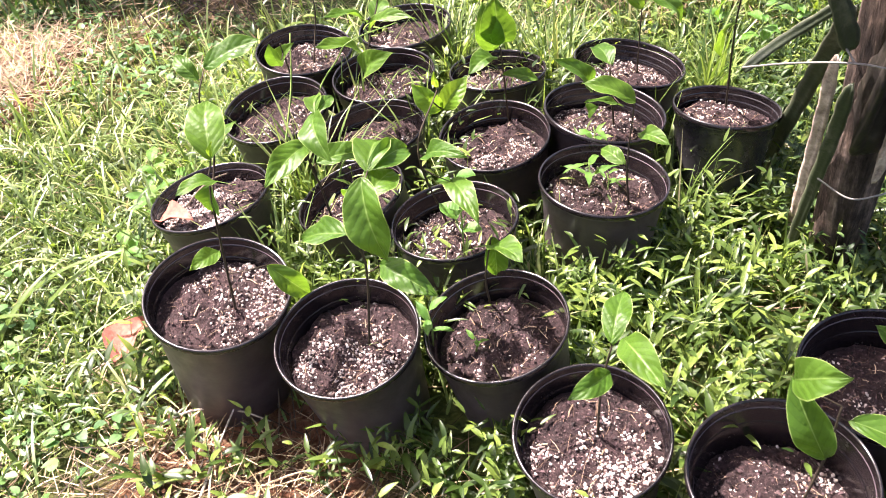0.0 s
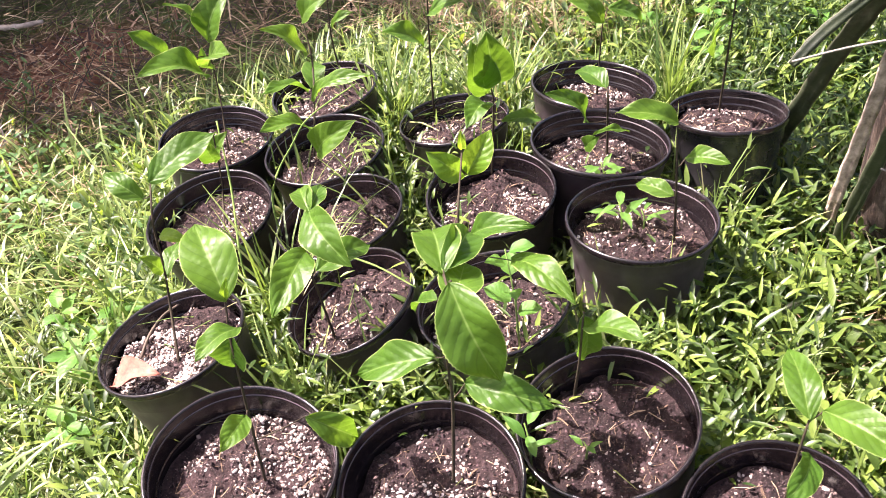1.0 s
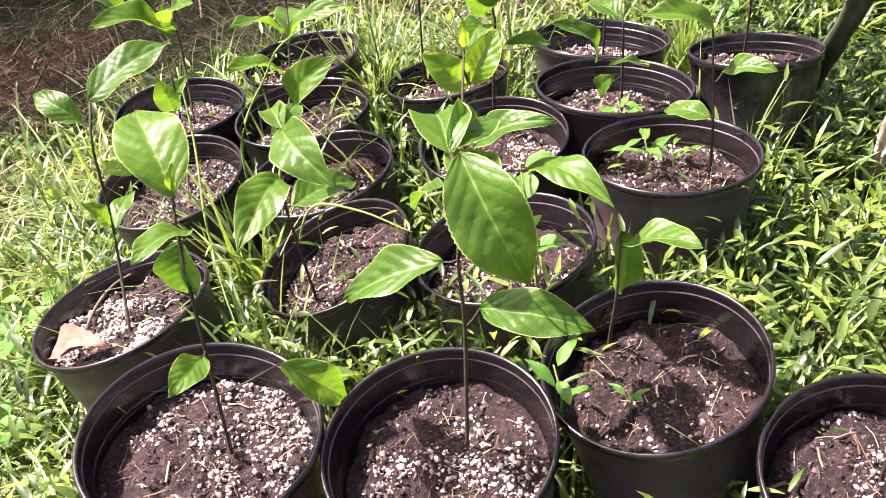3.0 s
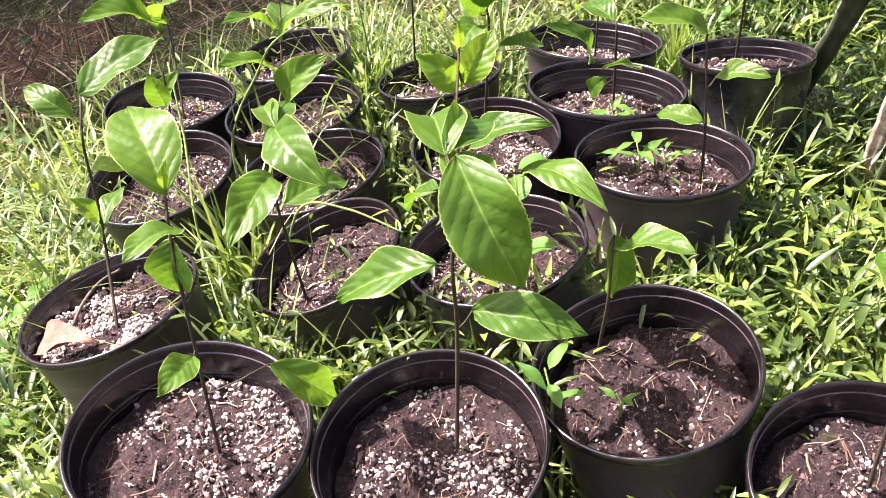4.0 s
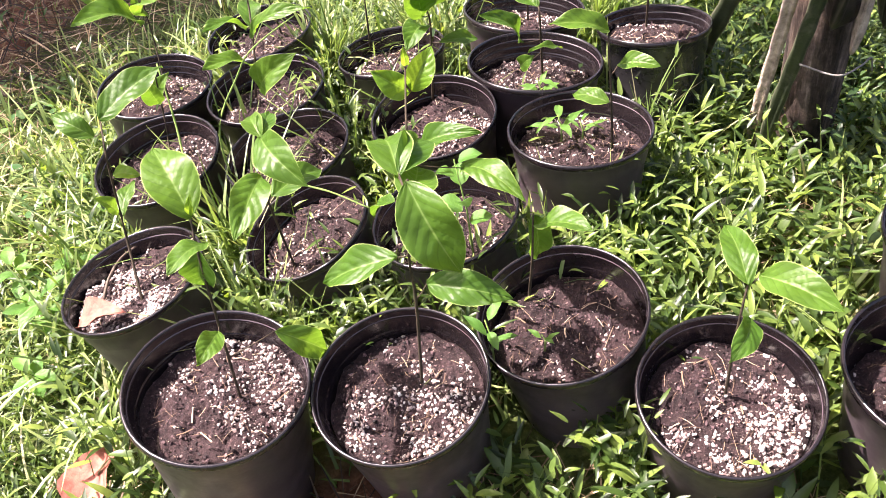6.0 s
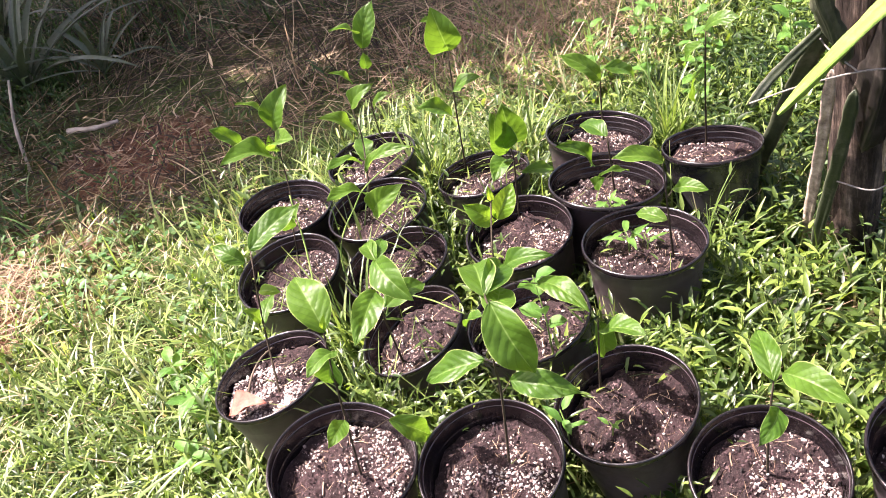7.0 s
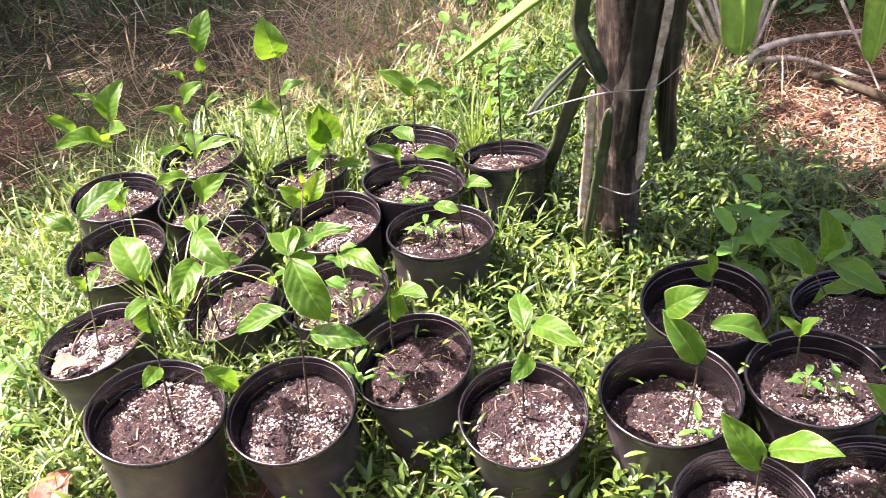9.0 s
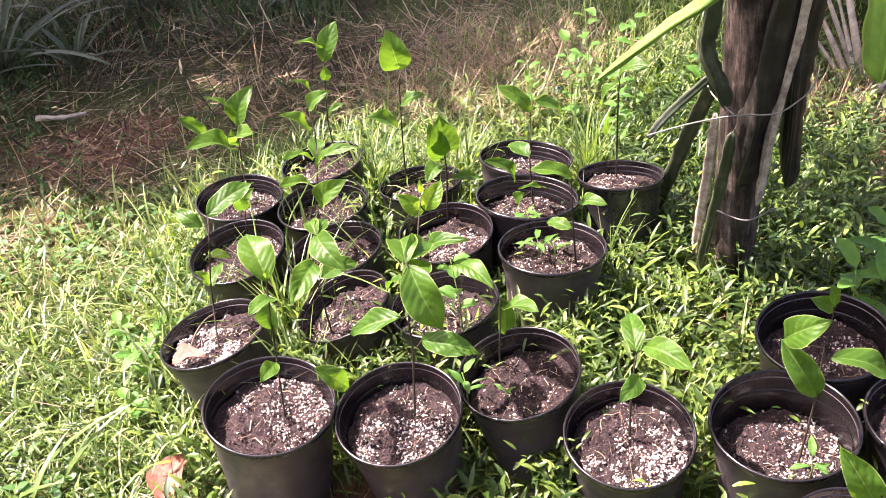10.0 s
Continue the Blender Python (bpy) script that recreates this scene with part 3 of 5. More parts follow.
seedling("E", [(-0.657, 1.454, 0.201), (-0.634, 1.54, 0.327), (-0.599, 1.451, 0.484), (-0.587, 1.489, 0.528)], [
    ((-0.588, 1.499, 0.527), (-0.476, 1.532, 0.564), 0.45, "u"),
    ((-0.606, 1.498, 0.504), (-0.654, 1.535, 0.543), 0.5, "u"),
    ((-0.607, 1.5, 0.431), (-0.568, 1.474, 0.43), 0.5, "u"),
    ((-0.634, 1.545, 0.319), (-0.6, 1.613, 0.337), 0.4, "c"),
    ((-0.638, 1.545, 0.327), (-0.653, 1.53, 0.38), 0.5, "u"),
])
seedling("G", [(-0.4, 1.435, 0.189), (-0.401, 1.413, 0.291), (-0.399, 1.372, 0.404), (-0.377, 1.412, 0.459)], [
    ((-0.377, 1.407, 0.464), (-0.382, 1.468, 0.471), 0.55, "c"),
    ((-0.374, 1.408, 0.466), (-0.349, 1.464, 0.467), 0.5, "c"),
    ((-0.377, 1.41, 0.463), (-0.349, 1.294, 0.444), 0.5, "c"),
    ((-0.398, 1.382, 0.416), (-0.463, 1.277, 0.409), 0.45, "c"),
    ((-0.394, 1.394, 0.362), (-0.3, 1.446, 0.346), 0.5, "u"),
])
seedling("N", [(-0.162, 1.397, 0.191), (-0.184, 1.292, 0.44), (-0.144, 1.379, 0.51)], [
    ((-0.141, 1.395, 0.458), (-0.19, 1.398, 0.512), 0.58, "c"),
    ((-0.138, 1.395, 0.458), (-0.092, 1.402, 0.516), 0.58, "c"),
    ((-0.174, 1.284, 0.432), (-0.105, 1.215, 0.49), 0.35, "u"),
    ((-0.144, 1.375, 0.518), (-0.145, 1.359, 0.557), 0.3, "c"),
    ((-0.129, 1.23, 0.418), (-0.086, 1.108, 0.442), 0.35, "u"),
])
seedling("L", [(-0.523, 2.124, 0.176), (-0.506, 2.18, 0.275), (-0.493, 2.149, 0.388)], [
    ((-0.513, 2.116, 0.353), (-0.619, 2.046, 0.449), 0.5, "u"),
    ((-0.489, 2.161, 0.413), (-0.426, 2.15, 0.521), 0.55, "c"),
    ((-0.486, 2.175, 0.446), (-0.543, 2.144, 0.526), 0.3, "u"),
    ((-0.496, 2.164, 0.347), (-0.509, 2.144, 0.408), 0.5, "c"),
    ((-0.504, 2.142, 0.37), (-0.454, 2.047, 0.436), 0.5, "u"),
    ((-0.577, 2.149, 0.399), (-0.626, 2.117, 0.496), 0.45, "u"),
    ((-0.535, 2.156, 0.37), (-0.537, 2.14, 0.422), 0.5, "c"),
])
seedling("I", [(-0.557, 1.813, 0.175), (-0.537, 1.897, 0.237), (-0.506, 1.767, 0.421)], [
    ((-0.523, 1.812, 0.345), (-0.492, 1.79, 0.406), 0.55, "c"),
    ((-0.52, 1.774, 0.364), (-0.526, 1.747, 0.43), 0.55, "c"),
])
seedling("O", [(-0.343, 2.009, 0.167), (-0.33, 1.829, 0.338), (-0.298, 1.909, 0.432), (-0.294, 1.948, 0.501)], [
    ((-0.307, 1.917, 0.444), (-0.365, 1.874, 0.545), 0.42, "u"),
    ((-0.319, 1.841, 0.391), (-0.214, 1.767, 0.464), 0.25, "u"),
    ((-0.321, 1.855, 0.405), (-0.397, 1.782, 0.474), 0.3, "u"),
    ((-0.335, 1.794, 0.309), (-0.273, 1.713, 0.404), 0.45, "c"),
    ((-0.336, 1.814, 0.35), (-0.42, 1.746, 0.423), 0.4, "u"),
    ((-0.311, 1.88, 0.396), (-0.29, 1.971, 0.408), 0.5, "c"),
    ((-0.294, 1.948, 0.501), (-0.243, 1.91, 0.559), 0.5, "c"),
])
seedling("T", [(-0.228, 2.225, 0.174), (-0.232, 2.191, 0.348), (-0.202, 2.188, 0.529)], [
    ((-0.206, 2.186, 0.523), (-0.152, 2.174, 0.635), 0.5, "c"),
    ((-0.205, 2.194, 0.543), (-0.264, 2.16, 0.614), 0.35, "u"),
    ((-0.21, 2.192, 0.464), (-0.209, 2.175, 0.513), 0.6, "c"),
    ((-0.226, 2.193, 0.354), (-0.176, 2.159, 0.398), 0.35, "u"),
    ((-0.26, 2.199, 0.434), (-0.3, 2.178, 0.498), 0.35, "u"),
])
seedling("P", [(-0.061, 2.042, 0.168), (-0.063, 1.943, 0.379), (-0.043, 1.94, 0.555)], [
    ((-0.041, 1.939, 0.554), (-0.061, 1.905, 0.67), 0.68, "c"),
    ((-0.032, 1.959, 0.606), (-0.083, 1.942, 0.645), 0.35, "u"),
    ((-0.075, 1.947, 0.383), (-0.148, 1.919, 0.456), 0.5, "u"),
    ((-0.056, 1.942, 0.45), (0, 1.892, 0.493), 0.5, "u"),
])
seedling("K", [(-0.022, 1.731, 0.193), (-0.026, 1.631, 0.405), (-0.029, 1.617, 0.453)], [
    ((-0.04, 1.622, 0.443), (-0.055, 1.589, 0.554), 0.5, "c"),
    ((-0.026, 1.618, 0.456), (-0.033, 1.582, 0.571), 0.6, "c"),
    ((-0.04, 1.62, 0.424), (-0.091, 1.56, 0.436), 0.6, "u"),
    ((0.043, 1.588, 0.384), (-0.026, 1.579, 0.412), 0.4, "u"),
])
seedling("Q", [(0.213, 1.714, 0.178), (0.196, 1.659, 0.335), (0.199, 1.668, 0.356)], [
    ((0.161, 1.689, 0.279), (0.097, 1.669, 0.381), 0.4, "u"),
    ((0.198, 1.669, 0.352), (0.176, 1.765, 0.354), 0.5, "u"),
    ((0.154, 1.68, 0.231), (0.165, 1.644, 0.271), 0.6, "c"),
    ((0.219, 1.618, 0.281), (0.14, 1.589, 0.326), 0.2, "u"),
])
seedling("H", [(0.202, 1.401, 0.2), (0.194, 1.382, 0.31), (0.208, 1.41, 0.428)], [
    ((0.21, 1.41, 0.427), (0.118, 1.427, 0.472), 0.42, "u"),
    ((0.189, 1.379, 0.311), (0.15, 1.443, 0.311), 0.45, "u"),
    ((0.218, 1.399, 0.365), (0.259, 1.338, 0.385), 0.45, "u"),
])
seedling("R", [(0.307, 1.991, 0.144), (0.303, 1.934, 0.335)], [
    ((0.305, 1.933, 0.335), (0.227, 1.957, 0.43), 0.4, "c"),
    ((0.319, 1.942, 0.36), (0.415, 1.957, 0.281), 0.4, "u"),
])
seedling("S", [(0.463, 1.727, 0.194), (0.449, 1.676, 0.406), (0.457, 1.672, 0.515)], [
    ((0.449, 1.673, 0.487), (0.417, 1.719, 0.42), 0.45, "u"),
    ((0.456, 1.673, 0.515), (0.498, 1.607, 0.557), 0.5, "u"),
    ((0.45, 1.673, 0.424), (0.429, 1.718, 0.326), 0.4, "u"),
])
seedling("F", [(0.329, 0.694, 0.176), (0.356, 0.704, 0.321), (0.358, 0.703, 0.429)], [
    ((0.311, 0.744, 0.435), (0.341, 0.684, 0.508), 0.55, "c"),
    ((0.356, 0.703, 0.32), (0.31, 0.747, 0.428), 0.42, "c"),
    ((0.369, 0.696, 0.409), (0.473, 0.65, 0.357), 0.42, "u"),
])
seedling("X", [(0.333, 0.504, 0.189), (0.276, 0.446, 0.36), (0.277, 0.445, 0.393)], [
    ((0.275, 0.445, 0.359), (0.228, 0.481, 0.468), 0.4, "c"),
    ((0.285, 0.441, 0.395), (0.322, 0.347, 0.467), 0.42, "u"),
])
seedling("W", [(0.594, 0.712, 0.178), (0.549, 0.67, 0.31)], [
    ((0.551, 0.673, 0.314), (0.557, 0.642, 0.38), 0.35, "u"),
    ((0.551, 0.673, 0.314), (0.518, 0.686, 0.367), 0.35, "u"),
])
seedling("U", [(0.539, 0.91, 0.186), (0.526, 0.892, 0.325)], [
    ((0.533, 0.899, 0.303), (0.489, 0.91, 0.337), 0.6, "c"),
    ((0.524, 0.889, 0.321), (0.507, 0.884, 0.381), 0.5, "c"),
])
seedling("V", [(0.768, 0.774, 0.152), (0.735, 0.834, 0.265)], [
    ((0.757, 0.844, 0.296), (0.741, 0.837, 0.419), 0.5, "c"),
    ((0.761, 0.834, 0.289), (0.829, 0.737, 0.248), 0.42, "u"),
    ((0.818, 0.774, 0.237), (0.76, 0.861, 0.169), 0.4, "u"),
    ((0.734, 0.838, 0.268), (0.66, 0.895, 0.352), 0.45, "u"),
])
seedling("Y", [(0.527, 0.432, 0.139), (0.509, 0.395, 0.368), (0.518, 0.383, 0.519)], [
    ((0.518, 0.383, 0.519), (0.527, 0.337, 0.635), 0.5, "c"),
    ((0.504, 0.396, 0.485), (0.492, 0.452, 0.457), 0.45, "u"),
    ((0.5, 0.397, 0.362), (0.445, 0.423, 0.469), 0.45, "c"),
    ((0.516, 0.375, 0.422), (0.534, 0.286, 0.492), 0.35, "u"),
    ((0.525, 0.367, 0.455), (0.59, 0.326, 0.358), 0.3, "u"),
])


# ---- cactus on its post ----
def cactus_arm(points, size, parent, mat, slender=1.0):
    """A three-winged climbing-cactus stem with scalloped ridges along a line."""
    line = smooth_line(points, 14)
    bm = bmesh.new()
    uv = bm.loops.layers.uv.verify()
    rings = []
    n = len(line)
    for i, p in enumerate(line):
        d = (line[min(i + 1, n - 1)] - line[max(i - 1, 0)]).normalized()
        s = d.cross(Vector((0.3, 1, 0.1))).normalized()
        u = s.cross(d)
        end = min(1.0, 9 * (n - 1 - i) / n)
        taper = (0.3 + 0.7 * math.sqrt(end * (2 - end))) * min(1.0, 0.7 + 1.5 * i / n) * (1 - (1 - slender) * i / (n - 1))
        ring = []
        for k in range(12):
            a = 2 * math.pi * k / 12 + 0.25 * math.sin(i * 0.15)
            wing = (1.0, 0.55, 0.34, 0.55)[k % 4]
            r = size * taper * wing * (1 + (0.14 * (abs(math.sin(i * 0.55)) - 0.6) if k % 4 == 0 else 0))
            ring.append((bm.verts.new(p + r * (math.cos(a) * s + math.sin(a) * u)), (1.0 if k % 4 == 0 else 0.45 if k % 4 != 2 else 0.0, i / n)))
        rings.append(ring)
    for a, b in zip(rings, rings[1:]):
        for k in range(12):
            q = (a[k], a[(k + 1) % 12], b[(k + 1) % 12], b[k])
            f = bm.faces.new([w[0] for w in q])
            for loop, w in zip(f.loops, q):
                loop[uv].uv = w[1]
    bm.faces.new([w[0] for w in rings[0]][::-1])
    bm.faces.new([w[0] for w in rings[-1]])
    return part("cactus_arm", bm, mat, parent)


def build_cactus():
    base = Vector((0.635, 1.425, 0))
    post = thing("wooden_post", base, "dark weathered wooden post standing in grass", "post")
    bm = bmesh.new()
    rings = []
    for i in range(41):
        z = -0.05 + 1.65 * i / 40
        ring = []
        for k in range(28):
            a = 2 * math.pi * k / 28
            q = Vector((math.cos(a), math.sin(a), 0))
            r = (0.054 + 0.012 * z) * (1 + 0.16 * noise.noise(Vector((q.x * 2.2, q.y * 2.2, z * 0.8))) + 0.10 * noise.noise(Vector((q.x * 7, q.y * 7, z * 1.2))))
            ring.append(bm.verts.new((r * q.x - 0.005 * z, r * q.y - 0.07 * z, z)))
        rings.append(ring)
    for a, b in zip(rings, rings[1:]):
        for k in range(28):
            bm.faces.new((a[k], a[(k + 1) % 28], b[(k + 1) % 28], b[k]))
    bm.faces.new(rings[-1])
    part("post_trunk", bm, WOOD, post)
    cactus = thing("climbing_cactus", base + Vector((0, -0.06, 0)), "grey-green three-winged climbing cactus tied to a post", "cactus")
    o = base + Vector((0, -0.06, 0))

    def arm(points, size, mat=CACTUS, slender=1.0):
        cactus_arm([Vector(p) - o for p in points], size, cactus, mat, slender)

    arm([(0.579, 1.755, -0.01), (0.582, 1.64, 0.2), (0.585, 1.53, 0.42), (0.58, 1.43, 0.57)], 0.021)
    arm([(0.549, 1.44, -0.01), (0.549, 1.39, 0.17), (0.547, 1.335, 0.37), (0.545, 1.3, 0.5)], 0.015)
    arm([(0.398, 1.41, 0.475), (0.45, 1.4, 0.53), (0.53, 1.36, 0.62)], 0.011)
    arm([(0.55, 1.24, 1.55), (0.5, 1.27, 1.2), (0.48, 1.29, 0.82), (0.472, 1.3, 0.72), (0.495, 1.305, 0.65), (0.535, 1.31, 0.56)], 0.022)
    # Shaded arms coloured almost black, a pale wood strip between them.
    arm([(0.62, 1.25, 1.55), (0.65, 1.27, 1.0), (0.628, 1.3, 0.7), (0.613, 1.305, 0.565), (0.598, 1.32, 0.44), (0.6, 1.335, 0.33)], 0.041, SHADED_CACTUS)
    arm([(0.65, 1.25, 1.55), (0.69, 1.27, 1.0), (0.678, 1.28, 0.74), (0.658, 1.29, 0.6), (0.636, 1.3, 0.44), (0.63, 1.32, 0.27)], 0.014, OLD_WOOD)
    arm([(0.68, 1.3, 1.55), (0.75, 1.33, 0.9), (0.743, 1.35, 0.66), (0.733, 1.35, 0.54), (0.735, 1.36, 0.4), (0.745, 1.37, 0.26)], 0.028, SHADED_CACTUS)
    # Pale peeling bark, lightened to paint the post's sunlit left edge.
    arm([(0.566, 1.487, -0.01), (0.558, 1.455, 0.13), (0.545, 1.4, 0.33), (0.53, 1.345, 0.53)], 0.014, OLD_WOOD)
    # arms that arch out over the top of the post
    arm([(0.58, 1.22, 1.45), (0.56, 0.98, 1.36), (0.36, 0.69, 1.24), (0.066, 0.549, 1.168), (-0.028, 0.517, 1.149), (-0.116, 0.487, 1.129)], 0.017, CACTUS_YOUNG, 0.25)
    arm([(0.57, 1.2, 1.5), (0.52, 1.0, 1.72), (0.42, 0.78, 1.5), (0.345, 0.655, 1.1), (0.335, 0.64, 0.945)], 0.03, CACTUS_YOUNG)
    arm([(0.6, 1.2, 1.5), (0.63, 0.95, 1.72), (0.61, 0.72, 1.45), (0.58, 0.65, 1.05), (0.575, 0.645, 0.86)], 0.022, CACTUS_YOUNG)
    # Unseen crown arms added, their reach set by direction to cast shade below.
    for i in range(76):
        a = -1.0 + 0.15 * i if i < 34 else 0.2 + 0.13 * (i - 34) if i < 58 else 2.95 + 0.08 * (i - 58)
        q = random.uniform(0.25, 0.75) * (0.4 if 2.25 < a < 2.85 else 1.35 if 1.5 < a < 2.25 else 0.5 if 0.6 < a < 1.5 else 1.0)
        x, y = 0.62 + q * math.cos(a), 1.28 + q * math.sin(a)
        arm([(0.6, 1.27, 1.5), (0.6 + 0.5 * q * math.cos(a), 1.27 + 0.5 * q * math.sin(a), 1.78 + 0.15 * random.random()), (x, y, 1.6 + 0.1 * random.random()), (x + 0.12 * math.cos(a), y + 0.12 * math.sin(a), 1.25)], 0.045)
    # twine
    def twine(points):
        p0 = Vector(points[0])
        bm = bmesh.new()
        line = smooth_line([Vector(p) - p0 for p in points], 6)
        tube(bm, line, [0.0018] * len(line), 6)
        ob = part("twine", bm, TWINE, None, "loop of pale grey twine tied round the post")
        ob.location = p0
        tagged(ob, category="twine")

    twine([(0.392, 1.4, 0.488), (0.46, 1.345, 0.522), (0.53, 1.272, 0.557), (0.60, 1.238, 0.556), (0.66, 1.25, 0.56), (0.725, 1.285, 0.567), (0.765, 1.345, 0.575), (0.70, 1.43, 0.578), (0.61, 1.46, 0.58), (0.545, 1.41, 0.583), (0.52, 1.345, 0.578), (0.53, 1.272, 0.557)])
    twine([(0.535, 1.335, 0.278), (0.58, 1.29, 0.262), (0.63, 1.292, 0.262), (0.672, 1.315, 0.25), (0.7, 1.335, 0.2)])


build_cactus()


# ---- grass and weeds ----
def scatter(n, x0, x1, y0, y1, keep=None, grow=0.0):
    x, y = rng.uniform(x0, x1, n), rng.uniform(y0, y1, n)
    ok = ~inside_pots(x, y, grow)
    if keep is not None:
        ok &= rng.uniform(0, 1, n) < keep(x, y)
    return x[ok], y[ok]


def wavy(x, y, s, p=0.0):
    return 0.5 + 0.25 * np.sin(s * x + 1.3 * p) * np.cos(0.8 * s * y + p) + 0.25 * np.sin(0.53 * s * (x + y) + 2 * p)


def blades(x, y, lo, hi, w0, w1, lean=0.5, curl=0.9, rows=4, **more):
    n = len(x)
    b = np.stack([x, y, height(x, y) - 0.004], 1)
    return ribbons(b, rng.uniform(0, 2 * np.pi, n), rng.uniform(lo, hi, n), rng.uniform(w0, w1, n), np.abs(rng.normal(0, lean, n)), rng.normal(curl, 0.5, n), rows, **more)


def sprigs(x, y, tall, leaf, wide, nodes, lean=0.35, z=None):
    """Leafy shoots: a bent stem each, with lance-shaped blades to either side in turn."""
    n = len(x)
    z = height(x, y) - 0.004 if z is None else z
    az, tilt, curl, reach = rng.uniform(0, 6.28, n), np.abs(rng.normal(0, lean, n)), rng.uniform(0.1, 0.8, n), rng.uniform(*tall, n)
    base = np.stack([x, y, z], 1)
    out = [ribbons(base, az, reach, np.full(n, 0.0024), tilt, curl, 4)]
    p = base.copy()
    for i in range(nodes):
        ang = tilt + curl * (i + 0.5) / nodes
        p = p + np.stack([np.cos(az) * np.sin(ang), np.sin(az) * np.sin(ang), np.cos(ang)], 1) * (reach / nodes)[:, None]
        big = 1.0 - 0.45 * abs(2 * (i + 0.5) / nodes - 0.9)
        turn = az + (1.57 if i % 2 else -1.57) + rng.normal(0, 0.45, n) if i < nodes - 1 else az
        out.append(ribbons(p, turn, big * rng.uniform(*leaf, n), big * rng.uniform(*wide, n), rng.uniform(0.5, 1.5, n), rng.uniform(0.1, 0.9, n), 4, "lance", 0.32))
    return out


def plot_edge(x, y):
    """Fades the dense growth out round the plot, unevenly."""
    d = np.minimum(np.minimum(x + 3.1, 3.2 - x), np.minimum(y + 0.9, 4.6 - y))
    return np.clip((d - 0.5 * wavy(x, y, 3.1, 0.4)) / 0.5, 0, 1)


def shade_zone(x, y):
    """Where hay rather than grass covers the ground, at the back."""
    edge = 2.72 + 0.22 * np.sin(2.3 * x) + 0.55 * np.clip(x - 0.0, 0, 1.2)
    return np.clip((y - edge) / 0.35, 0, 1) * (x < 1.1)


def mulch_zone(x, y):
    verge = x - 1.1 - 0.75 * np.clip(y - 1.55, 0, 1) - 0.75 * np.clip(1.46 - y, 0, 1) + 0.14 * (wavy(x, y, 13.0, 0.7) - 0.5)
    return np.clip(1.25 - np.hypot((x - 1.75) / 0.75, (y - 1.62) / 0.66), 0, 1) * 2 * np.clip(verge / 0.12, 0, 1)


def lawn_keep(x, y):
    bare = np.clip(1.2 - np.hypot((x + 1.75) / 0.5, (y - 2.45) / 0.45), 0, 1) + 1.8 * np.clip(1.25 - np.hypot((x + 0.58) / 0.36, (y - 0.93) / 0.15), 0, 1)
    bare = bare + np.clip(1.2 - np.hypot((x - 0.95) / 0.35, (y - 0.45) / 0.3), 0, 1)
    bare = bare + 1.5 * (np.hypot(x + 0.82, y - 1.21) < 0.09)
    bare = bare + 0.75 * ((np.abs(x + 0.12) < 0.3) & (np.abs(y - 0.88) < 0.17))
    return np.clip(1 - shade_zone(x, y) * 0.9 - mulch_zone(x, y) - bare, 0.04, 1) * np.where((x > -0.25) & (y < 2.0), 0.16, 1.0) * (0.45 + 0.75 * wavy(x, y, 5.0))


def brown_edge(x, y):
    return np.clip(1 - 3.0 * (1.3 * x - 0.5 * y - 0.75), 0.12, 1)


